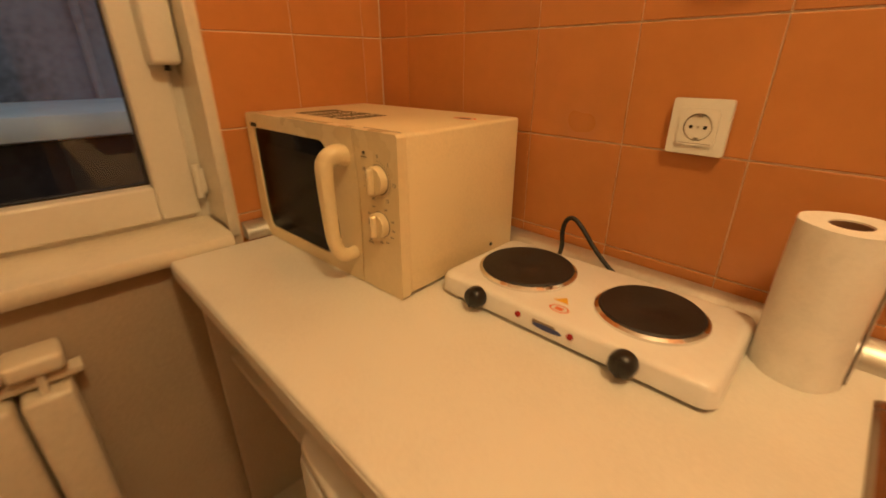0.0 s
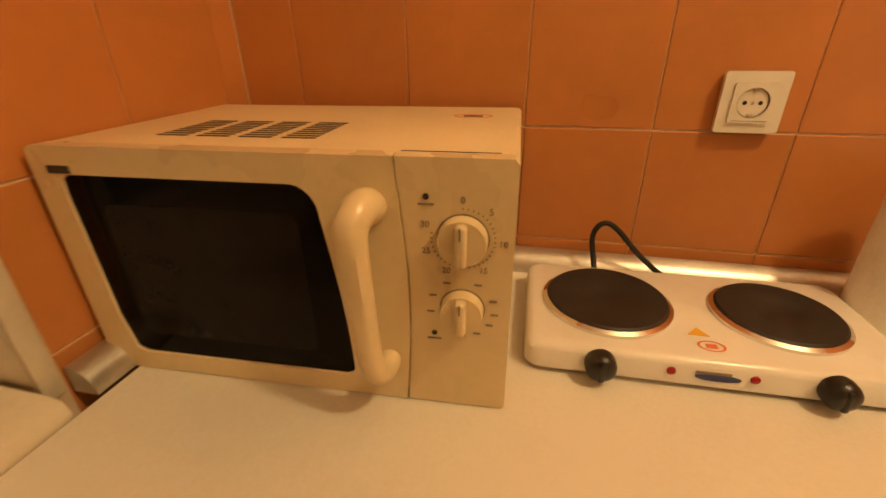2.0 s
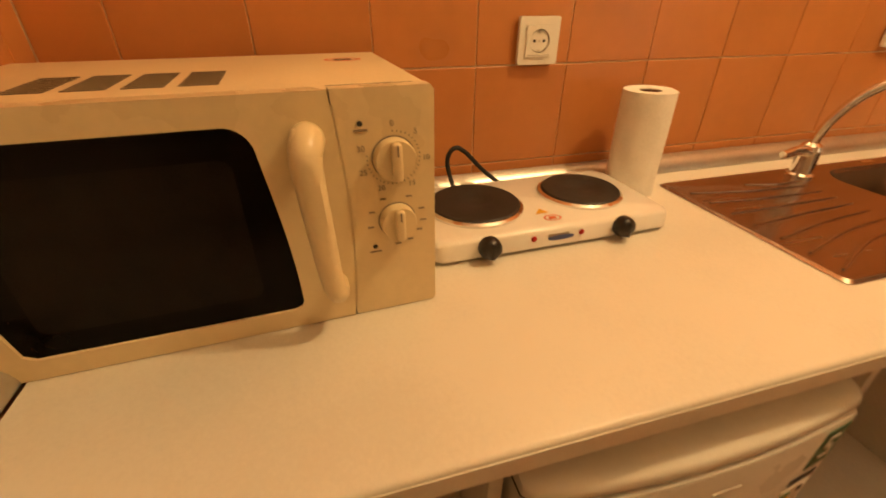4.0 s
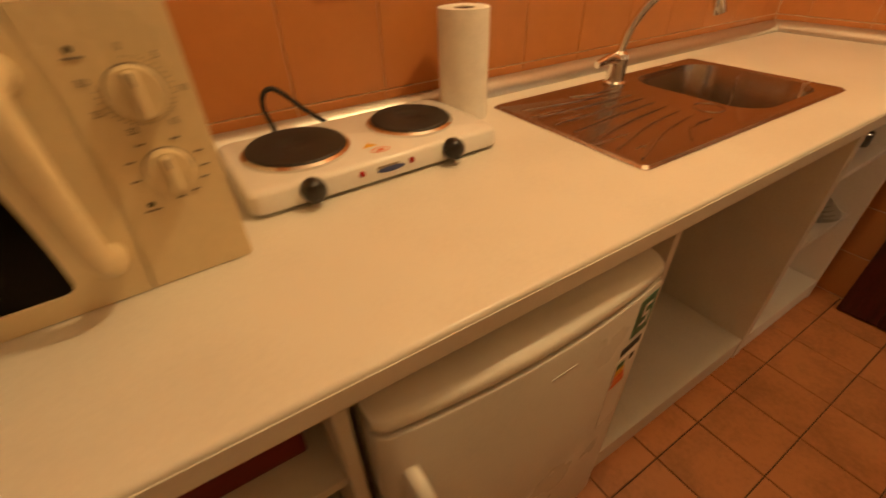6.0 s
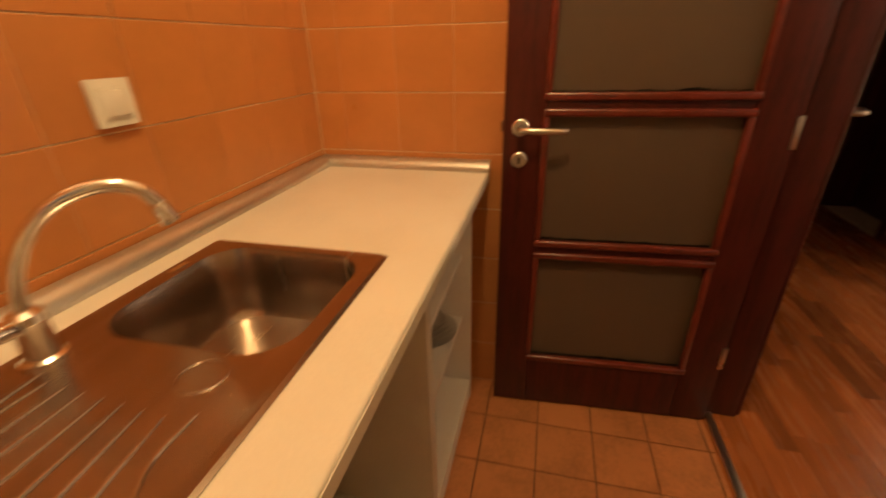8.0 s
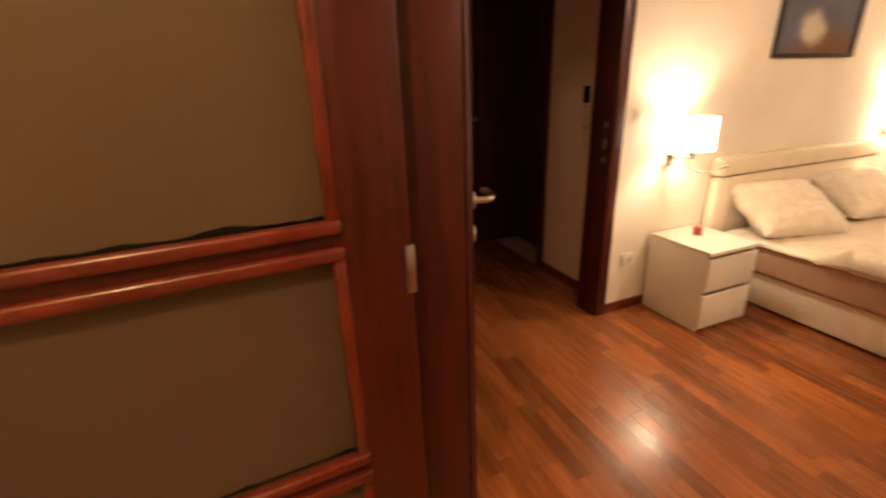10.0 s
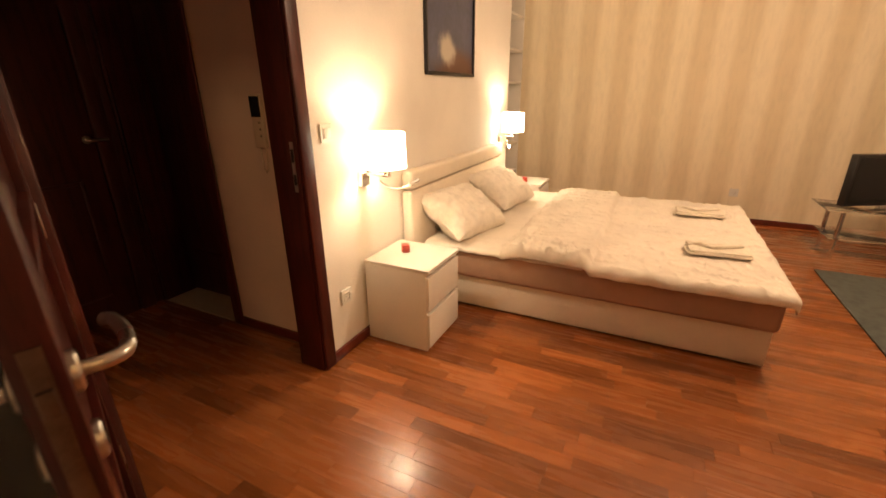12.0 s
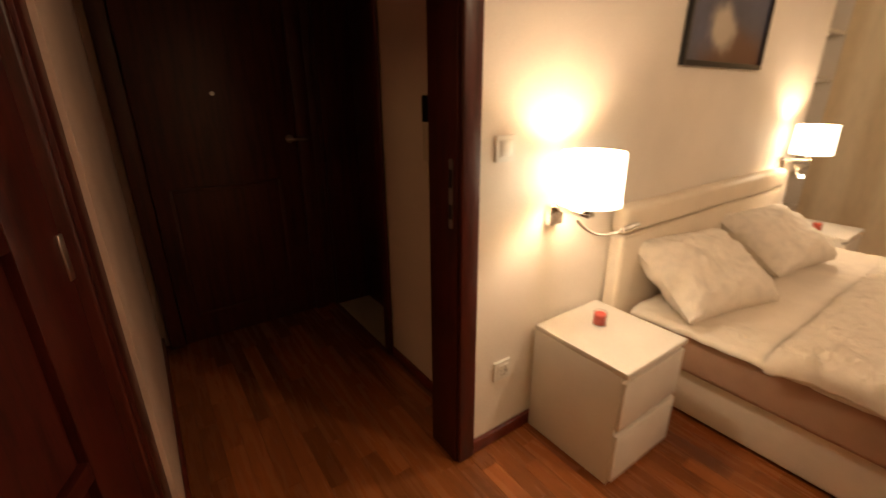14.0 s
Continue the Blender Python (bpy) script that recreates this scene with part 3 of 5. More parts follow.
def radiator():
    r = thing("radiator", pose(-0.912, -0.224, 0.0), "cream ribbed panel radiator below the window", "radiator")
    for i in range(6):
        y = 0.205 - i * 0.082
        bm = boxes((-0.040, 0.040, y - 0.037, y + 0.037, 0.13, 0.712), bevel=0.012, seg=3)
        box(bm, -0.036, 0.036, y - 0.0405, y + 0.0405, 0.752, 0.786, bevel=0.010, seg=3)
        box(bm, -0.026, 0.026, y - 0.006, y + 0.006, 0.708, 0.756)
        part("rib", bm, SILL, r)
    part("pipe", tube(bmesh.new(), [(0, 0.262, 0.732), (0, -0.25, 0.732)], 0.014), SILL, r)
    part("pipe", tube(bmesh.new(), [(0, 0.26, 0.16), (0, -0.25, 0.16)], 0.014), SILL, r)
    for yy in (-0.2, 0.1):
        part("bracket", boxes((-0.056, -0.035, yy, yy + 0.03, 0.3, 0.6)), SILL, r)
    for yy in (-0.18, 0.12):
        part("foot", boxes((-0.03, 0.03, yy - 0.012, yy + 0.012, 0.0, 0.135), bevel=0.003), SILL, r)


radiator()

# outside the window: a snowed-up roof and the wall of the next building
structure("backdrop_wall", boxes((-6.4, -6.0, -9, 9, -3, 7)), FACADE, "grey rendered wall of the next building at dusk", "facade")
structure("backdrop_roof", boxes((-5.998, -4.35, -9, 9, 0.70, 0.90), bevel=0.05), SNOW, "flat roof under snow", "roof")
structure("backdrop_yard_wall", boxes((-5.998, -4.48, -9, 9, -3, 0.698)), DARK_WALL, "dark wall below the snowed-up roof", "facade")
structure("ground", boxes((-60, -1.26, -60, 60, -3.2, -3.0)), DARK_WALL, "dark yard below the window", "ground")
for y in (-1.2, 0.83, 2.6):
    part_bm = tube(bmesh.new(), [(-5.94, y, 0.88), (-5.94, y, 6.5)], 0.035)
    tagged(part("drain_pipe", part_bm, FACADE), "grey drain pipe on the rendered wall", "pipe", "drain pipes")


# ---- worktop, sink and cabinets ----
SX0, SX1, SY0, SY1 = 0.085, 0.806, 0.320, 0.706
worktop = thing("worktop", pose(0, 0, 0), "long cream white laminate worktop with a sink cut-out", "worktop")
FRONT = 0.216
xs = [-0.920, SX0 + 0.012, SX1 - 0.012, 1.457]
ys = [FRONT, SY0 + 0.012, SY1 - 0.012, 0.795]
bm = bmesh.new()
grid = {(i, j, k): bm.verts.new((xs[i], ys[j], COUNTER - 0.038 * (1 - k))) for i in range(4) for j in range(4) for k in (0, 1)}
for i in range(3):
    for j in range(3):
        if (i, j) != (1, 1):
            for k in (0, 1):
                bm.faces.new([grid[q] for q in ((i, j, k), (i + 1, j, k), (i + 1, j + 1, k), (i, j + 1, k))])
for i in range(3):
    for a, b, j in ((i, i + 1, 0), (i, i + 1, 3)):
        bm.faces.new([grid[q] for q in ((a, j, 0), (b, j, 0), (b, j, 1), (a, j, 1))])
        bm.faces.new([grid[q] for q in ((j, a, 0), (j, b, 0), (j, b, 1), (j, a, 1))])
for c in (1, 2):
    bm.faces.new([grid[q] for q in ((1, c, 0), (2, c, 0), (2, c, 1), (1, c, 1))])
    bm.faces.new([grid[q] for q in ((c, 1, 0), (c, 2, 0), (c, 2, 1), (c, 1, 1))])
bmesh.ops.recalc_face_normals(bm, faces=bm.faces)
front = [e for e in bm.edges if all(abs(v.co.y - FRONT) < 1e-4 for v in e.verts) and abs(e.verts[0].co.z - e.verts[1].co.z) < 1e-4]
bmesh.ops.bevel(bm, geom=front, offset=0.006, segments=3, profile=0.5, affect="EDGES")
part("slab", bm, LAMINATE, worktop)
part("edge_band", boxes((-0.9195, 1.4565, FRONT - 0.0012, FRONT, COUNTER - 0.031, COUNTER - 0.007)), LAMINATE, worktop)


def cove(name, pts, d):
    """The rounded aluminium strip where the worktop meets the wall."""
    bm = bmesh.new()
    prof = [(0.0, 0.0), (0.034, 0.0), (0.034, 0.006), (0.030, 0.016), (0.022, 0.026), (0.012, 0.032), (0.0, 0.034)]
    a, b = Vector(pts[0]), Vector(pts[1])
    r0 = [bm.verts.new(a + Vector((d[0] * u, d[1] * u, v))) for u, v in prof]
    r1 = [bm.verts.new(b + Vector((d[0] * u, d[1] * u, v))) for u, v in prof]
    for i in range(len(prof)):
        j = (i + 1) % len(prof)
        bm.faces.new((r0[i], r0[j], r1[j], r1[i]))
    bm.faces.new(r0)
    bm.faces.new(list(reversed(r1)))
    return tagged(part(name, bm, ALU), "rounded grey aluminium strip between worktop and tiles", "trim", kind="structure")


zc = COUNTER + 0.0005
cove("trim_worktop_north", ((KX0 + 0.042, 0.793, zc), (1.424, 0.793, zc)), (0, -1))
cove("trim_worktop_east", ((1.458, 0.793, zc), (1.458, 0.214, zc)), (-1, 0))
cove("trim_worktop_west", ((KX0 + 0.007, 0.376, zc), (KX0 + 0.007, 0.793, zc)), (1, 0))


def sink():
    s = thing("sink", pose(0, 0, COUNTER), "steel sink with a ribbed drainer and one basin", "sink")
    bx0, bx1, by0, by1, depth = 0.482, 0.784, 0.354, 0.670, 0.15
    # rim and drainer

    bm = bmesh.new()
    outer = rounded(SX0, SX1, SY0, SY1, 0.012, 4)
    inner = rounded(bx0, bx1, by0, by1, 0.075, 10)
    fo = [bm.verts.new((x, y, 0.0012)) for x, y in outer]
    fr = [bm.verts.new((SX0 + (x - SX0) * 0.985 + 0.006, SY0 + (y - SY0) * 0.97 + 0.006, 0.0050)) for x, y in outer]
    fi = [bm.verts.new((SX0 + (x - SX0) * 0.965 + 0.013, SY0 + (y - SY0) * 0.94 + 0.012, 0.0030)) for x, y in outer]
    n = len(outer)
    for a, b in ((fo, fr), (fr, fi)):
        for i in range(n):
            bm.faces.new((a[i], a[(i + 1) % n], b[(i + 1) % n], b[i]))
    # deck between the rim and the basin
    ib = [bm.verts.new((x, y, 0.0030)) for x, y in inner]
    ei = [bm.edges.new((ib[i], ib[(i + 1) % len(ib)])) for i in range(len(ib))]
    eo = [e for e in bm.edges if e.verts[0] in fi and e.verts[1] in fi]
    bmesh.ops.triangle_fill(bm, edges=ei + eo, use_beauty=True)
    # basin walls with a rounded floor
    prev = ib
    cx, cy = (bx0 + bx1) / 2, (by0 + by1) / 2
    for k, (sh, dz) in enumerate(((0.99, -0.004), (0.972, -0.010), (0.94, -depth * 0.75), (0.92, -depth * 0.88), (0.86, -depth * 0.97), (0.75, -depth), (0.2, -depth - 0.004))):
        lap = [bm.verts.new((cx + (v.co.x - cx) * sh, cy + (v.co.y - cy) * sh, dz)) for v in ib]
        for i in range(len(lap)):
            bm.faces.new((prev[i], prev[(i + 1) % len(lap)], lap[(i + 1) % len(lap)], lap[i]))
        prev = lap
    bm.faces.new(prev)
    part("bowl_and_deck", bm, STEEL, s)
    # drainer ribs fan out from the basin
    ribs = [(0.400, 0.636, 0.265, 0.652)] + [(0.388 - 0.002 * k, 0.612 - 0.031 * k, 0.118, 0.645 - 0.049 * k) for k in range(7)] + [(0.385, 0.392, 0.255, 0.352)]
    for k, (xa, ya, xe, ye) in enumerate(ribs):
        a, e = Vector((xa, ya, 0.003)), Vector((xe, ye, 0.003))
        mid = a.lerp(e, 0.5) + Vector((0, -0.010 + 0.0035 * k, 0))
        pts = smooth_path([a, mid, e], 8)
        L = len(pts)
        bmr = tube(bmesh.new(), pts, [0.0010 + 0.0036 * math.sin(math.pi * min(1, 0.08 + k / (L - 1) * 0.86)) ** 0.6 for k in range(L)], 8)
        for v in bmr.verts:
            v.co.z = 0.003 + (v.co.z - 0.003) * 0.75
        part("drainer_rib", bmr, STEEL, s)
    part("drain", lathe(bmesh.new(), [(0.034, -0.154), (0.034, -0.151), (0.022, -0.151), (0.018, -0.1535)], 24, at(cx, cy, 0)), CHROME, s, "round chrome drain")
    part("clip_plate", boxes((0.66, 0.70, 0.682, 0.694, 0.003, 0.0042)), CHROME, s)
    part("stamped_ring", ring(0.030, 0.0032, 0.0014, 0.440, 0.430), STEEL, s)


sink()


def tap():
    t = thing("kitchen_tap", pose(0.424, 0.660, COUNTER + 0.003), "chrome mixer tap with a high curved spout", "tap")
    part("base", lathe(bmesh.new(), [(0.026, 0), (0.026, 0.006), (0.021, 0.010), (0.021, 0.058), (0.022, 0.060), (0.020, 0.070), (0.012, 0.076)], 28), CHROME, t)
    reach, turn = 0.181, radians(-45.0)
    bend = [(0.0, 0.070), (0.02, 0.095), (0.08, 0.130), (0.22, 0.172), (0.42, 0.202), (0.68, 0.214), (0.88, 0.203), (0.98, 0.180)]
    ctrl = [(reach * u * math.cos(turn), reach * u * math.sin(turn), z) for u, z in bend]
    part("spout", tube(bmesh.new(), smooth_path(ctrl, 8), 0.0095, 14), CHROME, t)
    part("nozzle", lathe(bmesh.new(), [(0.0125, 0), (0.0125, 0.026), (0.0100, 0.030)], 18, at(reach * 1.02 * math.cos(turn), reach * 1.02 * math.sin(turn), 0.154, pose(0, 0, 0, 0, 0, math.degrees(turn)) @ pose(0, 0, 0, 0, -22))), CHROME, t)
    bm = bmesh.new()
    tube(bm, smooth_path([(-0.006, -0.004, 0.058), (-0.045, -0.008, 0.064), (-0.088, -0.010, 0.058)], 6), [0.012, 0.012, 0.012, 0.012, 0.012, 0.0115, 0.011, 0.0105, 0.010, 0.0095, 0.009, 0.0085, 0.008], 12)
    part("lever", bm, CHROME, t)


tap()


def carcass(name, x0, x1, label, shelves, back=True):
    """An open base cabinet: two sides, bottom, back and loose shelves."""
    c = thing(name, pose(x0, 0.256, 0), label, "cabinet")
    w, d, top = x1 - x0, 0.52, COUNTER - 0.0385
    for sx in (0, w - 0.018):
        part("side_panel", boxes((sx, sx + 0.018, 0, d, 0.0, top), bevel=0.0012), CARCASS, c)
    part("bottom", boxes((0.0185, w - 0.0185, 0.001, d, 0.070, 0.090), bevel=0.0012), CARCASS, c)
    part("plinth", boxes((0.0185, w - 0.0185, 0.004, 0.020, 0, 0.0695)), CARCASS, c)
    part("back_panel", boxes((0.0185, w - 0.0185, d - 0.008, d - 0.001, 0.0905, top)), CARCASS, c)
    for z in shelves:
        part("shelf", boxes((0.0185, w - 0.0185, 0.03, d - 0.0085, z, z + 0.018), bevel=0.0012), CARCASS, c)
    part("top_rail", boxes((0.0185, w - 0.0185, 0.012, 0.09, top - 0.02, top - 0.001)), CARCASS, c)
    return c


carcass("open_cabinet", -0.955, -0.452, "open white base cabinet with a shelf", [0.585])
carcass("open_cabinet", 0.112, 0.836, "empty open white sink cabinet without doors", [])
carcass("open_cabinet", 0.838, 1.366, "open white base cabinet holding dishes and pans", [0.355, 0.60])
bx = thing("flat_box", pose(-0.70, 0.52, 0.6035), "dark red flat box on the cabinet shelf", "box")
part("body", boxes((-0.2, 0.2, -0.17, 0.17, 0, 0.10), bevel=0.004), RED_BOX, bx)
part("dark_lid", boxes((-0.203, 0.203, -0.173, 0.173, 0.1002, 0.135), bevel=0.004), BLACK, bx)


def fridge():
    f = thing("fridge", pose(-0.438, 0.201, 0.034), "small white under-counter fridge with stickers", "fridge")
    w = 0.494
    part("cabinet_body", boxes((0.004, w - 0.004, 0.102, 0.53, 0.02, 0.785), bevel=0.006), FRIDGE_SHADED, f)
    n = 28

    def front(x):
        u = 2 * x / w - 1
        return 0.020 * u * u + 0.012 * max(0.0, (abs(u) - 0.93) / 0.07) ** 2

    def bowed(profile):
        """A panel whose section (depth behind the bowed front, height) runs across the door."""
        bm = bmesh.new()
        rows = []
        for i in range(n + 1):
            x = w * (0.5 - 0.5 * math.cos(math.pi * i / n))
            rows.append([bm.verts.new((x, min(0.1, front(x) + d) if d < 0.1 else 0.1, z)) for d, z in profile])
        m = len(profile)
        for p, q in zip(rows, rows[1:]):
            for k in range(m):
                bm.faces.new((p[k], p[(k + 1) % m], q[(k + 1) % m], q[k]))
        bm.faces.new(rows[0])
        bm.faces.new(list(reversed(rows[-1])))
        bmesh.ops.recalc_face_normals(bm, faces=bm.faces)
        return bm

    door = part("door", bowed([(0.1, 0.055), (0.004, 0.055), (0.0, 0.060), (0.0, 0.710), (0.002, 0.7135), (0.1, 0.7135)]), FRIDGE_SHADED, f)
    part("top_cap", bowed([(0.1, 0.7205), (0.007, 0.7205), (0.0045, 0.7225), (0.004, 0.726), (0.0045, 0.7325), (0.006, 0.7365), (0.009, 0.739), (0.018, 0.7418), (0.030, 0.7445), (0.050, 0.7475), (0.1, 0.752)]), WHITE_PLASTIC, f, "glossy white door cap")
    part("seam", bowed([(0.1, 0.7142), (0.010, 0.7142), (0.010, 0.7193), (0.1, 0.7193)]), BLACK, f)
    part("handle", tube(bmesh.new(), smooth_path([(0.030, 0.030, 0.640), (0.034, -0.012, 0.615), (0.040, -0.022, 0.54), (0.034, -0.012, 0.48), (0.030, 0.030, 0.455)], 6), 0.011, 12), WHITE_PLASTIC, door)

    def sticker(x0, x1, z0, z1, mat, name="sticker", label="", out=0.0012):
        bm = boxes((x0, x1, 0.0, 0.004, z0, z1))
        for v in bm.verts:
            v.co.y += front(v.co.x) - out
        return part(name, bm, mat, door, label)
    sticker(0.424, 0.472, 0.622, 0.703, INK_GREEN, label="dark green sticker with a white mark")
    sticker(0.438, 0.460, 0.682, 0.687, INK_WHITE, out=0.0018)
    sticker(0.438, 0.444, 0.664, 0.687, INK_WHITE, out=0.0019)
    sticker(0.438, 0.460, 0.662, 0.667, INK_WHITE, out=0.0018)
    sticker(0.454, 0.460, 0.644, 0.667, INK_WHITE, out=0.0019)
    sticker(0.438, 0.460, 0.642, 0.647, INK_WHITE, out=0.0018)
    sticker(0.410, 0.466, 0.590, 0.606, INK)
    sticker(0.406, 0.466, 0.39, 0.578, INK_WHITE, label="white label with coloured bars")
    for i, mt in enumerate((INK_GREEN, INK_YELLOW, INK_ORANGE, INK_ORANGE)):
        sticker(0.410, 0.430 + 0.006 * i, 0.556 - i * 0.017, 0.569 - i * 0.017, mt, "label_bar", out=0.0020)
    sticker(0.448, 0.458, 0.558, 0.570, INK, "label_bar", out=0.0020)
    sticker(0.240, 0.284, 0.666, 0.6695, ALU, "name_strip")
    for fx in (0.05, w - 0.05):
        part("foot", lathe(bmesh.new(), [(0.016, -0.034), (0.016, 0.0205)], 14, at(fx, 0.14, 0)), BLACK, f)


fridge()


def bowl(x, y, z, r, h, name, label, mat):
    t = thing(name, pose(x, y, z), label, name.replace("_", " "))
    part("body", lathe(bmesh.new(), [(r * 0.45, 0), (r * 0.5, 0.004), (r * 0.85, h * 0.55), (r, h), (r * 0.97, h), (r * 0.80, h * 0.58), (r * 0.45, 0.008)], 32), mat, t)
    return t


for k in range(4):
    bowl(1.225, 0.390, 0.3735 + 0.012 * k, 0.112 - 0.012 * k, 0.024, "deep_plate", "pale grey glazed plate in a stack on the shelf", CROCK)
for px, py, r in ((1.00, 0.375, 0.036), (1.10, 0.372, 0.040), (1.195, 0.375, 0.038), (1.285, 0.352, 0.030)):
    t = thing("small_pot", pose(px, py, 0.6185), "small dark metal pot on the cabinet shelf", "pot", "pots on the shelf")
    part("body", lathe(bmesh.new(), [(r * 0.80, 0), (r * 0.86, 0.005), (r * 0.90, 0.040), (r * 0.94, 0.043), (r * 0.86, 0.042), (r * 0.80, 0.008)], 24), POT, t)
    part("rim", ring(r * 0.90, 0.043, 0.0028), CHROME, t)


# ---- things on the worktop ----
def microwave():
    def fold_in(t):
        return math.sin(math.pi * min(1.0, 0.08 + t * 0.80)) ** 1.2 * 0.9

    X0, X1, Y0, Y1, Z0, Z1 = 0.0, 0.476, 0.0, 0.315, 0.006, 0.269
    m = thing("microwave", pose(-0.952, 0.424, COUNTER) @ pose(0, 0, 0, 0, 0, 3.0), "ivory microwave oven with two dials, door closed", "microwave")
    part("housing", boxes((X0, X1, 0.020, Y1, Z0, Z1), bevel=0.006, seg=3), IVORY, m)
    split, ZD = 0.369, 0.0015
    # door with a hole for the window
    bm = bmesh.new()
    # the door's free edge and the panel share one bowed seam
    bow = [(split + 0.012 * fold_in(k / 16), ZD + (Z1 + 0.001 - ZD) * (1 - k / 16)) for k in range(17)]
    rim = [(X0, ZD + 0.006), (X0, Z1 - 0.007), (X0 + 0.002, Z1 - 0.002), (X0 + 0.008, Z1 + 0.001)] + [(x - 0.0012, z) for x, z in bow] + [(X0 + 0.006, ZD)]
    wx0, wx1, wz0, wz1 = 0.029, 0.314, 0.026, 0.242
    # the right edge leans and bows slightly, its upper corner is widely rounded
    right = [(wx1 - 0.030 + 0.026 * math.sin(radians(a)) - 0.012, wz1 - 0.030 + 0.030 * math.cos(radians(a))) for a in range(0, 91, 10)]
    right += [(wx1 - 0.016 + 0.016 * math.sin(math.pi / 2 * k / 20), wz1 - 0.030 + (wz0 + 0.010 - wz1 + 0.030) * k / 20) for k in range(1, 21)]
    left = [(wx0 + 0.022, wz0), (wx0 + 0.012, wz0 + 0.006), (wx0 + 0.004, wz0 + 0.05), (wx0, wz1 - 0.02), (wx0 + 0.002, wz1 - 0.006), (wx0 + 0.010, wz1)]
    outline = right + [(wx1 - 0.003, wz0 + 0.003), (wx1 - 0.011, wz0)] + left
    ov = [bm.verts.new((x, 0.0, z)) for x, z in rim]
    iv = [bm.verts.new((x, 0.0, z)) for x, z in outline]
    eo = [bm.edges.new((ov[i], ov[(i + 1) % len(ov)])) for i in range(len(ov))]
    ei = [bm.edges.new((iv[i], iv[(i + 1) % len(iv)])) for i in range(len(iv))]
    bmesh.ops.triangle_fill(bm, edges=eo + ei, use_beauty=True)
    ob_ = [bm.verts.new((x, 0.0195, z)) for x, z in rim]
    ib_ = [bm.verts.new((x, 0.006, z)) for x, z in outline]
    for a, b in ((ov, ob_), (iv, ib_)):
        for i in range(len(a)):
            bm.faces.new((a[i], a[(i + 1) % len(a)], b[(i + 1) % len(a)], b[i]))
    door = part("door", bm, IVORY_PLASTIC, m)
    wp = bmesh.new()
    prism(wp, outline, 0.0035, 0.010)
    part("window", wp, DARK_GLASS, door, "dark glossy oven window")
    mesh_bm = bmesh.new()
    prism(mesh_bm, rounded(wx0 + 0.034, wx1 - 0.040, wz0 + 0.026, wz1 - 0.030, 0.012, 5), 0.0031, 0.0036)
    part("screen_mesh", mesh_bm, OVEN_MESH, door, "dim perforated screen behind the oven glass")
    bm = bmesh.new()
    grip = smooth_path([(0.346, 0.004, 0.224), (0.345, -0.018, 0.228), (0.341, -0.034, 0.216), (0.342, -0.038, 0.185), (0.345, -0.038, 0.13), (0.348, -0.037, 0.085), (0.352, -0.030, 0.062), (0.355, -0.014, 0.054), (0.355, 0.004, 0.056)], 8)
    last = len(grip) - 1
    tube(bm, grip, [0.0175 - 0.0058 * min(1.0, 1.5 * k / last) for k in range(last + 1)], 18)
    for v in bm.verts:
        v.co.y = max(v.co.y, -0.050)
    part("handle", bm, IVORY_PLASTIC, door, "curved ivory bar handle")
    pn = bmesh.new()
    prism(pn, [(x + 0.0008, z) for x, z in bow] + [(X1 - 0.004, ZD), (X1, ZD + 0.004), (X1, Z1 - 0.004), (X1 - 0.004, Z1 + 0.001)], 0.001, 0.0195)
    bmesh.ops.triangulate(pn, faces=[f for f in pn.faces if len(f.verts) > 4])
    panel = part("control_panel", pn, IVORY_PLASTIC, m)
    for zc, r, group in ((0.198, 0.0225, 0), (0.125, 0.0205, 1)):
        k = part("dial", lathe(bmesh.new(), [(r, 0), (r, 0.010), (r * 0.94, 0.013)], 32, pose(0.4305, 0.001, zc, 90)), IVORY_PLASTIC, panel)
        part("grip", boxes((0.425, 0.436, -0.022, -0.010, zc - r * 0.90, zc + r * 0.90), bevel=0.004, seg=3), IVORY_PLASTIC, k)
        part("pointer", boxes((0.4297, 0.4313, -0.0226, -0.0212, zc + r * 0.35, zc + r * 0.85)), GREY_INK_SHADE, k)
        # grey disc behind the dial paints the line of shade round it
        part("shadow_gap", lathe(bmesh.new(), [(r * 1.06, 0), (r * 1.06, 0.0009)], 32, pose(0.4305, 0.0011, zc, 90)), GREY_INK_SHADE, panel)
    def face(x, z):
        return at(x, 0.0004, z, FACE_SOUTH)
    for i in range(31):
        a = radians(90 - i * 9.3)
        part("tick", boxes((-0.0005, 0.0005, -0.0009, 0.0009, 0, 0.0006)), GREY_INK_SHADE, panel, m=face(0.4305 + 0.0285 * math.cos(a), 0.198 + 0.0285 * math.sin(a)) @ pose(0, 0, 0, 0, 0, math.degrees(a) - 90))
    for tx, a in (("0", 90), ("5", 47), ("10", -5), ("15", -58), ("20", 245), ("25", 202), ("30", 160)):
        writing(tx, 0.0085, GREY_INK_SHADE, panel, face(0.4305 + 0.036 * math.cos(radians(a)), 0.198 + 0.036 * math.sin(radians(a))), "numeral")
    for a in (118, 62, 20, -8, -32, -62, -90, 155, 190):
        part("mark", boxes((-0.0035, 0.0035, -0.0009, 0.0009, 0, 0.0006)), GREY_INK_SHADE, panel, m=face(0.4305 + 0.031 * math.cos(radians(a)), 0.125 + 0.031 * math.sin(radians(a))))
    for zz, xx in ((0.236, 0.398), (0.094, 0.403)):
        part("mark", lathe(bmesh.new(), [(0.0028, 0), (0.0028, 0.0006)], 16, pose(xx, 0.0008, zz, 90)), INK, panel)
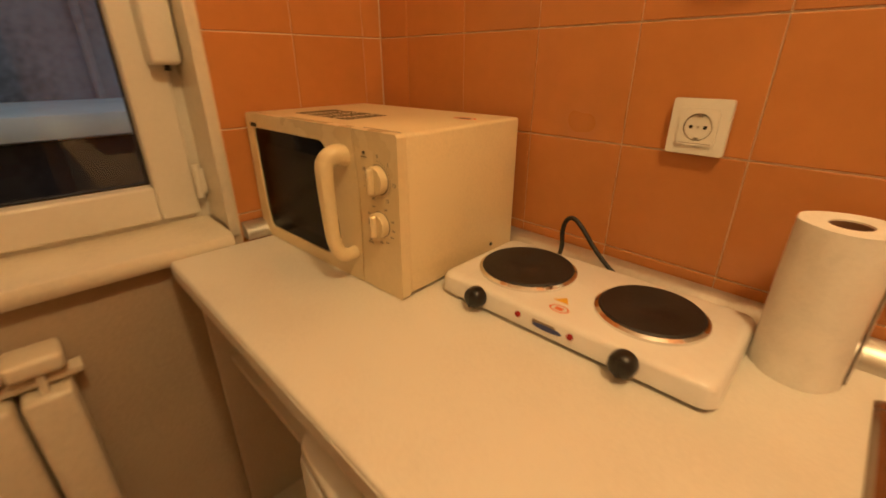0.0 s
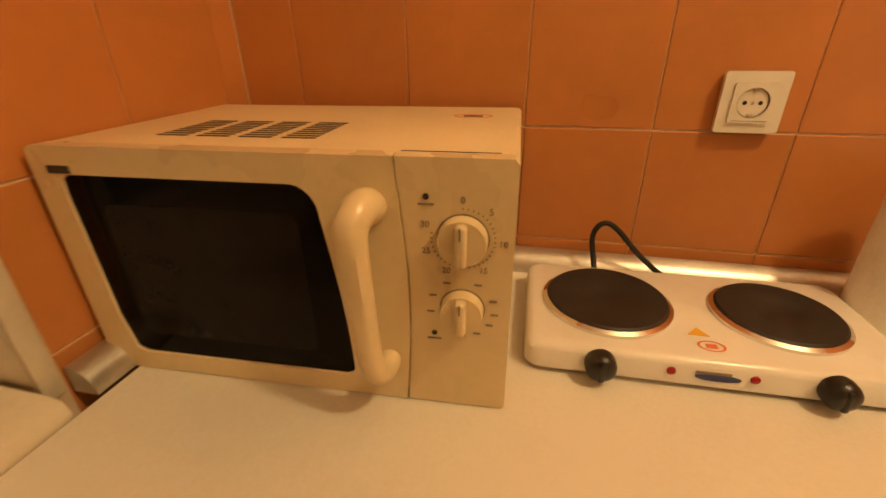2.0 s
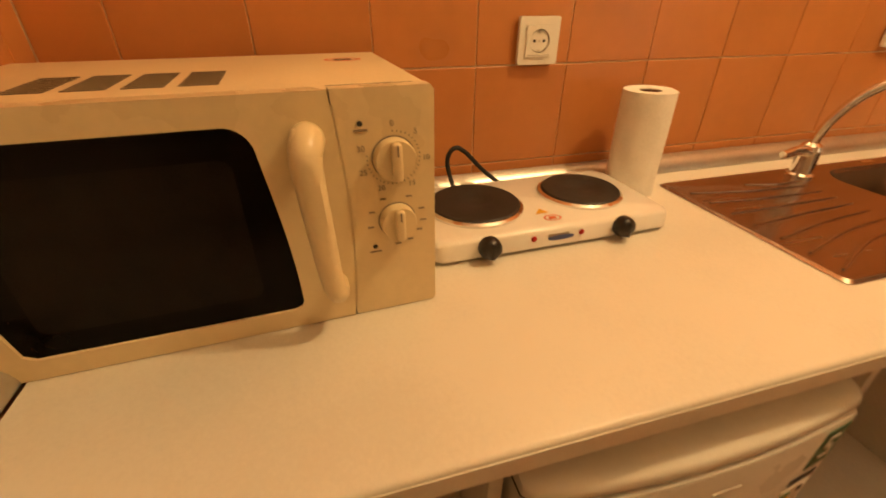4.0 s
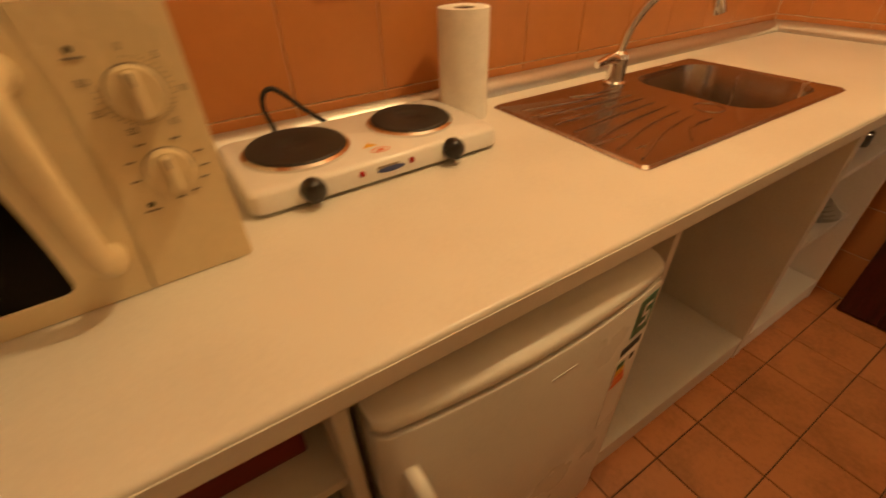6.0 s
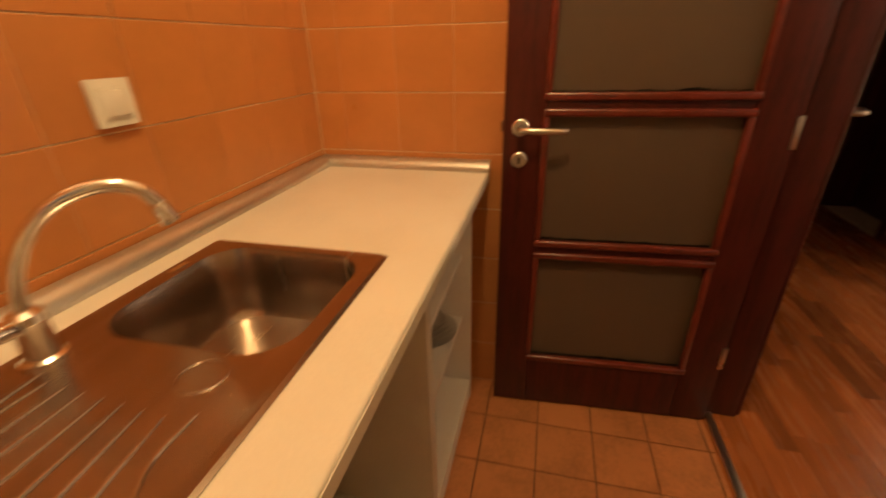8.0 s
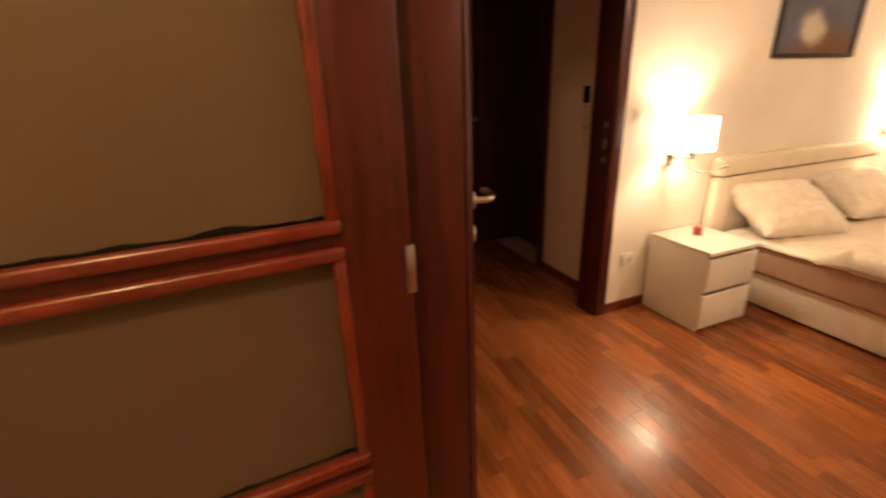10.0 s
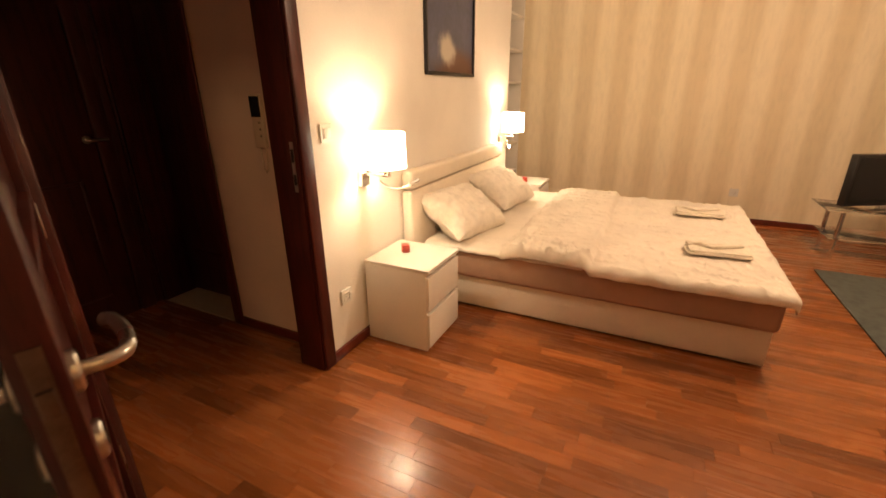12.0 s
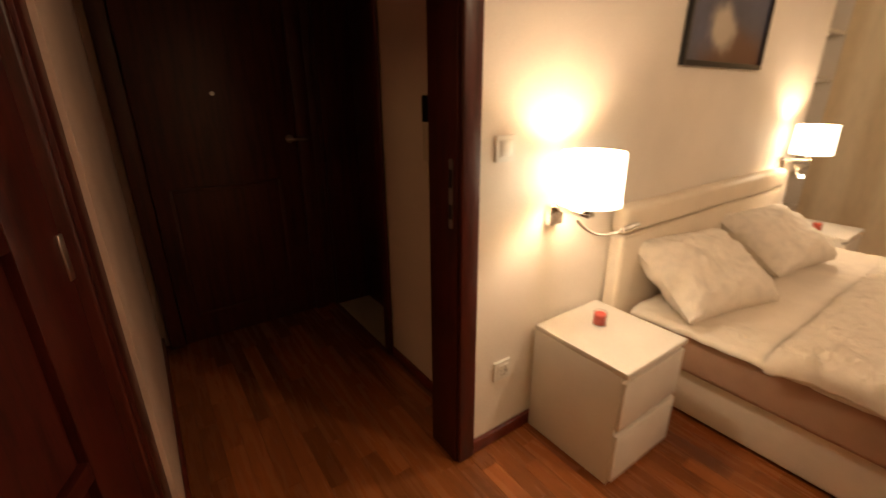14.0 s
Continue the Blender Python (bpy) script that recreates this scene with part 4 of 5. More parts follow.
        part("mark", boxes((-0.007, 0.007, -0.0009, 0.0009, 0, 0.0005)), GREY_INK_SHADE, panel, m=face(xx, zz - 0.0065))
    part("badge", boxes((0.020, 0.045, -0.0008, 0.001, 0.243, 0.251)), INK, door, "small dark maker's badge")
    # vents and a warning mark on top; slots and seam are strips coloured as shade
    for r0 in range(4):
        vg = bmesh.new()
        for k in range(9):
            x = 0.092 + r0 * 0.048
            box(vg, x, x + 0.036, 0.065 + k * 0.011, 0.0698 + k * 0.011, Z1, Z1 + 0.0006)
        part("vent", vg, SLOT_SHADE, m)
    part("lid_seam", boxes((0.372, 0.460, 0.024, 0.0252, Z1, Z1 + 0.0005)), SLOT_SHADE, m)
    part("warning_mark", ring(0.0185, 0.0, 0.0012, 0, 0), INK_ORANGE, m, "red oval warning mark", m=at(0.415, 0.225, Z1 + 0.0004) @ Matrix.Diagonal((1.3, 0.7, 0.3, 1)))
    part("warning_mark", boxes((-0.012, 0.012, -0.004, 0.004, 0, 0.0005)), INK, m, m=at(0.415, 0.225, Z1))
    for fx in (0.04, X1 - 0.04):
        for fy in (0.05, Y1 - 0.04):
            part("foot", lathe(bmesh.new(), [(0.014, 0), (0.016, 0.0085)], 14, at(fx, fy, 0)), BLACK, m)
    part("side_screw", lathe(bmesh.new(), [(0.004, 0), (0.003, 0.002)], 12, pose(X1, 0.24, 0.03, 0, 90)), BLACK, m)


microwave()


def hot_plate():
    h = thing("hot_plate", pose(-0.460, 0.518, COUNTER) @ pose(0, 0, 0, 0, 0, 1.5), "white double electric hot plate with black burners", "hot plate")
    W, D, Z0, Z1 = 0.422, 0.214, 0.005, 0.039
    bm = bmesh.new()
    lo = rounded(0, W, 0, D, 0.020, 6)
    rings = []
    for z, ins in ((Z0, 0.003), (Z0 + 0.003, 0.0), (Z1 - 0.008, 0.001), (Z1 - 0.003, 0.004), (Z1, 0.010)):
        rings.append([bm.verts.new((W / 2 + (x - W / 2) * (1 - 2 * ins / W), D / 2 + (y - D / 2) * (1 - 2 * ins / D), z)) for x, y in lo])
    for a, b in zip(rings, rings[1:]):
        for i in range(len(a)):
            bm.faces.new((a[i], a[(i + 1) % len(a)], b[(i + 1) % len(a)], b[i]))
    bm.faces.new(list(reversed(rings[0])))
    bm.faces.new(rings[-1])
    body = part("body", bm, WHITE_METAL, h)
    for cx, cy, r in ((0.104, 0.109, 0.077), (0.308, 0.109, 0.070)):
        part("chrome_ring", lathe(bmesh.new(), [(r + 0.005, Z1), (r + 0.005, Z1 + 0.004), (r, Z1 + 0.007), (r - 0.004, Z1 + 0.004)], 48, at(cx, cy, 0)), CHROME, h)
        part("burner", lathe(bmesh.new(), [(r - 0.0005, Z1 + 0.002), (r - 0.0005, Z1 + 0.008), (r - 0.003, Z1 + 0.0102), (r - 0.02, Z1 + 0.0105), (0.022, Z1 + 0.0105), (0.020, Z1 + 0.0095), (0.003, Z1 + 0.0093)], 56, at(cx, cy, 0)), IRON, h)
    for kx in (0.085, 0.320):
        k = part("knob", lathe(bmesh.new(), [(0.0165, -0.001), (0.0175, 0.003), (0.0172, 0.012), (0.0155, 0.017), (0.0115, 0.0205), (0.006, 0.0225)], 26, pose(kx, 0.001, 0.025, 90)), BLACK, h)
        part("grip", boxes((kx - 0.0035, kx + 0.0035, -0.0225, -0.015, 0.012, 0.038), bevel=0.0025), BLACK, k)
    for lx in (0.161, 0.245):
        part("indicator_light", lathe(bmesh.new(), [(0.0048, -0.001), (0.0048, 0.002), (0.003, 0.0035)], 16, pose(lx, 0.001, 0.024, 90)), RED_LENS, h)
    lg = bmesh.new()
    prism(lg, [(0.0235 * math.cos(2 * math.pi * k / 28) + 0.006, 0.0045 * math.sin(2 * math.pi * k / 28) - 0.0045) for k in range(28)], -0.0004, 0.001)
    part("maker_mark", lg, INK_BLUE, body, "blue maker's mark", m=at(0.203, 0.0, 0.025))
    part("maker_mark", boxes((0.186, 0.222, -0.0003, 0.001, 0.0228, 0.0278)), GREY_INK_SHADE, body)
    tri = bmesh.new()
    f = [tri.verts.new(p) for p in ((-0.012, -0.007, 0.0006), (0.012, -0.007, 0.0006), (0.002, 0.009, 0.0006))]
    tri.faces.new(f)
    bmesh.ops.extrude_face_region(tri, geom=tri.faces[:])
    for v in tri.verts[3:]:
        v.co.z = 0.0
    part("warning_sticker", tri, INK_YELLOW, body, "yellow triangular warning sticker", m=at(0.201, 0.058, Z1 + 0.0001))
    part("warning_mark", ring(0.012, 0, 0.0012), INK_ORANGE, body, "orange oval hot-surface mark", m=at(0.209, 0.032, Z1 + 0.0005) @ Matrix.Diagonal((1.15, 0.75, 0.3, 1)))
    part("warning_mark", boxes((-0.006, 0.006, -0.004, 0.004, 0, 0.0004)), INK_ORANGE, body, m=at(0.209, 0.032, Z1 + 0.0001))
    for fx in (0.03, W - 0.03):
        for fy in (0.03, D - 0.03):
            part("foot", lathe(bmesh.new(), [(0.010, 0), (0.012, 0.0055)], 14, at(fx, fy, 0)), RUBBER, h)
    cord = smooth_path([(0.104, D - 0.003, 0.022), (0.101, D + 0.014, 0.045), (0.096, D + 0.020, 0.075), (0.102, D + 0.020, 0.096), (0.116, D + 0.020, 0.102), (0.134, D + 0.018, 0.090), (0.160, D + 0.016, 0.062), (0.182, D + 0.014, 0.042), (0.205, D + 0.014, 0.024), (0.24, D + 0.014, 0.0045), (0.30, D + 0.016, 0.0043)], 8)
    part("power_cord", tube(bmesh.new(), cord, 0.0042, 10), RUBBER, h, "black rubber power cord bent in a loop")


hot_plate()


def paper_roll():
    p = thing("kitchen_roll", pose(0.008, 0.704, COUNTER + 0.0005, 0, 0, 20), "white kitchen paper roll standing on end", "paper roll")
    bm = bmesh.new()
    n, hgt = 48, 0.198
    prof = [(0.0, 0.0485), (0.25, 0.0475), (0.6, 0.048), (1.0, 0.0475)]
    rows = []
    for t, r in prof:
        rows.append([bm.verts.new(((r + 0.0016 * math.sin(3 * a) + 0.001 * math.sin(7 * a + t * 4)) * math.cos(a), (r + 0.0016 * math.sin(3 * a)) * math.sin(a), hgt * t)) for a in [2 * math.pi * i / n for i in range(n)]])
    rows.append([bm.verts.new((0.0205 * math.cos(2 * math.pi * i / n), 0.0205 * math.sin(2 * math.pi * i / n), hgt - 0.001)) for i in range(n)])
    rows.append([bm.verts.new((0.0205 * math.cos(2 * math.pi * i / n), 0.0205 * math.sin(2 * math.pi * i / n), hgt - 0.12)) for i in range(n)])
    for a, b in zip(rows, rows[1:]):
        for i in range(n):
            bm.faces.new((a[i], a[(i + 1) % n], b[(i + 1) % n], b[i]))
    bm.faces.new(list(reversed(rows[0])))
    bm.faces.new(rows[-1])
    part("paper", bm, PAPER, p)
    part("core", lathe(bmesh.new(), [(0.0203, hgt - 0.119), (0.0203, hgt - 0.003), (0.0188, hgt - 0.003), (0.0186, hgt - 0.118)], 32), CARD, p, "brown cardboard core")
    fl = bmesh.new()
    prev = None
    for k in range(7):
        a = radians(-20 + 5 * k)
        r = 0.0492 + 0.0012 * k
        cur = [fl.verts.new((r * math.cos(a), r * math.sin(a), z)) for z in (0.001, hgt)]
        cur2 = [fl.verts.new(((r + 0.0008) * math.cos(a), (r + 0.0008) * math.sin(a), z)) for z in (0.001, hgt)]
        if prev:
            fl.faces.new((prev[0][0], cur[0], cur[1], prev[0][1]))
            fl.faces.new((cur2[0], prev[1][0], prev[1][1], cur2[1]))
        prev = (cur, cur2)
    part("loose_sheet", fl, PAPER, p)


paper_roll()


def socket(m, label, single=True, name="wall_socket"):
    """A square frame with a round recess; local face looks along -y."""
    s = thing(name, m, label, "socket")
    bm = bmesh.new()
    out = rounded(-0.0395, 0.0395, -0.0395, 0.0395, 0.004, 4)
    prism(bm, out, -0.0095, -0.001)
    fr = part("frame", bm, WHITE_PLASTIC, s)
    bm = bmesh.new()
    edge = rounded(-0.026, 0.026, -0.026, 0.026, 0.003, 3)
    if single:
        hole = [(0.0195 * math.cos(2 * math.pi * k / 36), 0.0195 * math.sin(2 * math.pi * k / 36)) for k in range(36)]
        ov = [bm.verts.new((x, -0.0126, z)) for x, z in edge]
        iv = [bm.verts.new((x, -0.0126, z)) for x, z in hole]
        back = [bm.verts.new((x, -0.0096, z)) for x, z in edge]
        loops = [[bm.edges.new((q[k], q[(k + 1) % len(q)])) for k in range(len(q))] for q in (ov, iv)]
        bmesh.ops.triangle_fill(bm, edges=loops[0] + loops[1], use_beauty=True)
        for k in range(len(ov)):
            bm.faces.new((ov[k], ov[(k + 1) % len(ov)], back[(k + 1) % len(ov)], back[k]))
        part("insert", bm, WHITE_PLASTIC, s)
        bm = bmesh.new()
        rows = [[bm.verts.new((r * math.cos(2 * math.pi * k / 36), y, r * math.sin(2 * math.pi * k / 36))) for k in range(36)] for r, y in ((0.0195, -0.0126), (0.0188, -0.0102), (0.0182, -0.0096))]
        for p, q in zip(rows, rows[1:]):
            for k in range(36):
                bm.faces.new((p[k], p[(k + 1) % 36], q[(k + 1) % 36], q[k]))
        # the recess wall is coloured grey in place of its shade
        r = part("recess", bm, GREY_INK_SHADE, s, "wall of the round recess, its shade put in as grey")
        part("well", lathe(bmesh.new(), [(0.0180, 0), (0.0180, 0.0004)], 36, pose(0, -0.0096, 0, 90)), WHITE_PLASTIC, s)
        for hx in (-0.0095, 0.0095):
            part("pin_hole", lathe(bmesh.new(), [(0.0027, 0), (0.0027, 0.0004)], 14, pose(hx, -0.0100, 0, 90)), BLACK, r)
        for hz in (-0.0165, 0.0165):
            part("earth_clip", boxes((-0.003, 0.003, -0.0124, -0.0098, hz - 0.0022, hz + 0.0022)), SATIN, r)
        part("screw", lathe(bmesh.new(), [(0.0022, 0), (0.0022, 0.0005)], 14, pose(0, -0.0100, 0, 90)), SATIN, r)
        part("marking", boxes((-0.022, 0.022, -0.01275, -0.0126, -0.0236, -0.0228)), GREY_INK_SHADE, s)
    else:
        prism(bm, edge, -0.0122, -0.0096)
        part("insert", bm, WHITE_PLASTIC, s)
        part("rocker", boxes((-0.022, 0.022, -0.0150, -0.0122, -0.022, 0.022), bevel=0.002), WHITE_PLASTIC, s)
    return s


socket(pose(-0.190, 0.794, 1.152), "white square wall socket on the orange tiles")
socket(pose(0.743, 0.794, 1.162), "white square wall switch on the orange tiles above the sink", False, "wall_switch")


# added box above the view, its kind unknown; it casts the shadow over the socket
jb = thing("shadow_caster", pose(-0.145, 0.797, 1.41), "unseen white box added to cast a shadow on the tiles", "junction box")
part("body", boxes((-0.036, 0.036, -0.060, -0.0005, 0, 0.09), bevel=0.004), WHITE_PLASTIC, jb)
part("lid", boxes((-0.034, 0.034, -0.064, -0.0602, 0.002, 0.088), bevel=0.001), WHITE_PLASTIC, jb)


# ---- bedroom ----
def sconce(x, y, side, lit):
    """side: the way the reading arm bends along the wall, towards the bed."""
    s = thing("wall_lamp", pose(x, y, 0), "lit wall lamp with a white drum shade and reading arm", "wall lamp", "lamps beside the bed")
    part("wall_plate", boxes((-0.030, -0.0006, -0.035, 0.030, 0.8517, 0.9248), bevel=0.003), CHROME, s)
    part("arm", boxes((-0.170, -0.0305, -0.016, 0.016, 0.9071, 0.9217), bevel=0.003), CHROME, s)
    part("lamp_holder", lathe(bmesh.new(), [(0.018, 0.9222), (0.018, 0.9823), (0.010, 0.9771)], 20, at(-0.155, 0, 0)), SATIN, s)
    bm = bmesh.new()
    n = 48
    rows = []
    for r, z in ((0.100, 0.9530), (0.096, 1.1181), (0.0945, 1.1181), (0.0965, 0.9530)):
        rows.append([bm.verts.new((-0.155 + r * math.cos(2 * math.pi * i / n), r * math.sin(2 * math.pi * i / n), z)) for i in range(n)])
    rows.append(rows[0])
    for a, b in zip(rows, rows[1:]):
        for i in range(n):
            bm.faces.new((a[i], a[(i + 1) % n], b[(i + 1) % n], b[i]))
    sh = part("shade", bm, SHADE, s, "glowing white fabric drum shade")
    for k in range(3):
        a = 2 * math.pi * k / 3
        part("spider", tube(bmesh.new(), [(-0.155, 0, 0.9718), (-0.155 + 0.0948 * math.cos(a), 0.0948 * math.sin(a), 0.9718)], 0.0015, 6), SATIN, sh)
    arm = part("reading_arm", tube(bmesh.new(), smooth_path([(-0.110, side * 0.010, 0.883), (-0.125, side * 0.045, 0.850), (-0.150, side * 0.090, 0.829), (-0.172, side * 0.140, 0.832), (-0.185, side * 0.180, 0.842)], 7), 0.0045, 8), SATIN, s)
    part("reading_head", tube(bmesh.new(), [(-0.182, side * 0.170, 0.839), (-0.200, side * 0.222, 0.853)], 0.0115, 12), CHROME, arm)
    part("reading_tip", tube(bmesh.new(), [(-0.2003, side * 0.2228, 0.8532), (-0.203, side * 0.2305, 0.8553)], 0.0105, 12), LED if lit else CHROME, arm)
    return s


sconce(BX1, -2.442, -1, False)
sconce(BX1, -4.493, 1, True)


def nightstand(y0, y1):
    d = thing("nightstand", pose(2.154, y0, 0), "white two-drawer nightstand against the bed wall", "nightstand", "nightstands")
    w, dp, hh = y1 - y0, BX1 - 0.019 - 2.154, 0.464
    for yy in (0, w - 0.018):
        part("side_panel", boxes((0.018, dp, yy, yy + 0.018, 0, hh - 0.0205), bevel=0.001), FURN, d)
    part("top", boxes((0, dp, 0, w, hh - 0.020, hh), bevel=0.0015), FURN, d)
    part("back", boxes((dp - 0.006, dp - 0.0005, 0.0185, w - 0.0185, 0.02, hh - 0.021)), FURN, d)
    for z0, z1 in ((0.022, 0.215), (0.240, 0.424)):
        part("drawer", boxes((0.002, 0.0178, 0.003, w - 0.003, z0, z1), (0.018, dp - 0.03, 0.025, w - 0.025, z0 + 0.01, z1 - 0.03), bevel=0.001), FURN, d)
    part("plinth", boxes((0.03, 0.045, 0.0185, w - 0.0185, 0, 0.05)), FURN, d)
    return d


nightstand(-2.756, -2.390)
nightstand(-5.021, -4.649)


def candle(x, y, lit_label):
    c = thing("candle", pose(x, y, 0.4645), lit_label, "candle")
    part("wax", lathe(bmesh.new(), [(0.020, 0.003), (0.0225, 0.006), (0.0225, 0.042), (0.018, 0.046), (0.004, 0.045)], 24), WAX, c)
    g = bmesh.new()
    lathe(g, [(0.022, 0), (0.0245, 0.002), (0.0250, 0.052), (0.0240, 0.052), (0.0235, 0.0025)], 24)
    part("glass_cup", g, CLEAR_TINT, c, "small clear glass cup")
    part("wick", tube(bmesh.new(), [(0, 0, 0.044), (0.001, 0, 0.052)], 0.0008, 6), INK, c)


candle(2.402, -2.589, "red candle in a small glass on the nightstand")
candle(2.330, -4.735, "red candle in a small glass on the far nightstand")


def soft_box(x0, x1, y0, y1, z0, z1, r, n=6):
    return boxes((x0, x1, y0, y1, z0, z1), bevel=r, seg=n)


def bed():
    b = thing("bed", pose(0, 0, 0), "double bed with a cream leatherette base and headboard", "bed")
    part("base", soft_box(0.602, 2.482, -4.581, -2.957, 0.012, 0.2142, 0.012, n=3), LEATHER, b)
    for fx in (0.72, 2.332):
        for fy in (-4.471, -3.074):
            part("foot", boxes((fx - 0.03, fx + 0.03, fy - 0.03, fy + 0.03, 0, 0.013)), BLACK, b)
    part("mattress", soft_box(0.588, 2.480, -4.603, -2.920, 0.2147, 0.4023, 0.03, n=4), MATTRESS, b, "beige mattress seen below the linen")
    hb = part("headboard", soft_box(2.484, 2.554, -4.455, -2.812, 0.012, 0.7472, 0.02, n=4), LEATHER, b, "cream padded headboard")
    part("headboard_roll", soft_box(2.478, BX1 - 0.002, -4.458, -2.812, 0.752, 0.866, 0.026, n=5), LEATHER, hb, "thick padded roll along the headboard")
    part("piping", tube(bmesh.new(), [(2.488, -2.821, 0.7440), (2.488, -4.449, 0.7440)], 0.004, 8), LEATHER, hb)
    return b


bed()


def fold(a, b, t):
    t = max(0.0, min(1.0, (t - a) / (b - a)))
    return t * t * (3 - 2 * t)


def cloth(name, x0, x1, y0, y1, top, hang_foot, hang_side, lift, mat, label, category, nx=150, ny=150, gather=1.0):
    """A sheet that lies on the mattress, drops over its foot and sides, and is creased."""
    bm = bmesh.new()
    grid = []
    ul = x1 - x0 + hang_foot
    vl = y1 - y0 + 2 * hang_side
    for i in range(nx + 1):
        row = []
        for j in range(ny + 1):
            u = i / nx * ul - hang_foot
            v = j / ny * vl - hang_side
            hem = 1 + 0.12 * noise.noise((u * 3.1, v * 3.1, 4.2))
            dx, x = (min(0, u), max(0, u))
            over = -dx * hem
            side, y = 0.0, v
            if v < 0:
                side, y = -v * hem, 0
            elif v > y1 - y0:
                side, y = (v - (y1 - y0)) * hem, y1 - y0
            drop = math.hypot(over, side)
            r = 0.030
            def bend(d):
                a = min(d / r, math.pi / 2)
                return r * math.sin(a), r * (1 - math.cos(a)) + max(0, d - r * math.pi / 2)
            ox, zx = bend(drop)
            oy = ox * side / drop if drop else 0.0
            ox = ox * over / drop if drop else 0.0
            zy = zx
            px = x0 + x - ox
            py = y0 + y + (oy if v > 0 else -oy)
            nz = noise.noise((px * 2.2, py * 2.2, 1.0)) * 0.006 + noise.noise((px * 6, py * 5, 7.0)) * 0.002 * gather
            cre = 1 - abs(noise.noise((px * 4.5 + 0.7 * noise.noise((px * 2, py * 2, 3)), py * 9, 11.0)))
            cre2 = 1 - abs(noise.noise((px * 11, py * 5.0 + px * 4, 23.0)))
            cre3 = 1 - abs(noise.noise((px * 17 + py * 3, py * 14, 31.0)))
            ruck = 1 + 1.2 * fold(-3.206, -2.986, py) * fold(1.337, 1.495, px)
            nz += (0.0095 * cre ** 10 + 0.0062 * cre2 ** 9 + 0.0048 * cre3 ** 7) * gather * ruck
            z = top + lift(px, py) + nz * (1 - 0.6 * fold(0.0, 0.05, drop)) - max(zx, zy)
            if drop > 0.01:
                w = noise.noise((px * 9, py * 9, 2.0)) * 0.012 * fold(0.01, 0.06, drop)
                px -= w if over > side else 0
                py += w if side >= over else 0
            row.append(bm.verts.new((px, py, z)))
        grid.append(row)
    for i in range(nx):
        for j in range(ny):
            bm.faces.new((grid[i][j], grid[i + 1][j], grid[i + 1][j + 1], grid[i][j + 1]))
    ob = part(name, bm, mat)
    sol = ob.modifiers.new("thickness", "SOLIDIFY")
    sol.thickness, sol.offset = 0.008, 1
    return tagged(ob, label, category)


cloth("bed_sheet", 1.495, 2.455, -4.592, -2.926, 0.4053, 0.0, 0.035, lambda x, y: 0.0, LINEN, "pale cotton sheet stretched over the mattress", "sheet", 60, 110, 0.5)
cloth("duvet", 0.588, 1.949, -4.603, -2.907, 0.4233, 0.070, 0.062, lambda x, y: 0.032 * fold(1.448, 1.485, x) - 0.022 * fold(1.854, 1.949, x) + 0.014 * fold(-3.151, -2.931, y) * fold(1.443, 1.601, x) * abs(noise.noise((x * 14, y * 6, 5.0))), LINEN, "creased pale cotton duvet spread over the bed", "duvet", 230, 260, 1.1)


def pillow(m, label):
    bm = bmesh.new()
    n = 36
    W, D, T = 0.300, 0.205, 0.100
    tops = {}
    for side in (1, -1):
        for i in range(n + 1):
            for j in range(n + 1):
                u, v = -1 + 2 * i / n, -1 + 2 * j / n
                edge = i in (0, n) or j in (0, n)
                if side == -1 and edge:
                    tops[(side, i, j)] = tops[(1, i, j)]
                    continue
                puff = max(0, (1 - u ** 4) * (1 - v ** 4)) ** 0.55
                pin = 1 - 0.07 * (1 - abs(u) ** 2) * abs(v) ** 3
                pin2 = 1 - 0.07 * (1 - abs(v) ** 2) * abs(u) ** 3
                wr = 0.016 * noise.noise((u * 3, v * 3 + side * 5, 1.5)) + 0.010 * (1 - abs(noise.noise((u * 5, v * 3, 8.0 + side)))) ** 5
                tops[(side, i, j)] = bm.verts.new((u * W * pin2, v * D * pin, side * T * puff + wr * (0 if edge else 1)))
    for side in (1, -1):
        for i in range(n):
            for j in range(n):
                q = [tops[(side, i, j)], tops[(side, i + 1, j)], tops[(side, i + 1, j + 1)], tops[(side, i, j + 1)]]
                bm.faces.new(q if side == 1 else list(reversed(q)))
    ob = part("pillow", bm, PILLOW, m=m)
    return tagged(ob, label, "pillow", "pillows against the headboard")


pillow(pose(2.318, -3.195, 0.557) @ pose(0, 0, 0, 0, -33, -4) @ pose(0, 0, 0, 0, 0, 84), "cream embossed pillow leaning against the headboard")
pillow(pose(2.311, -3.965, 0.562) @ pose(0, 0, 0, 0, -31, -3) @ pose(0, 0, 0, 0, 0, 86), "cream pillow leaning against the headboard")


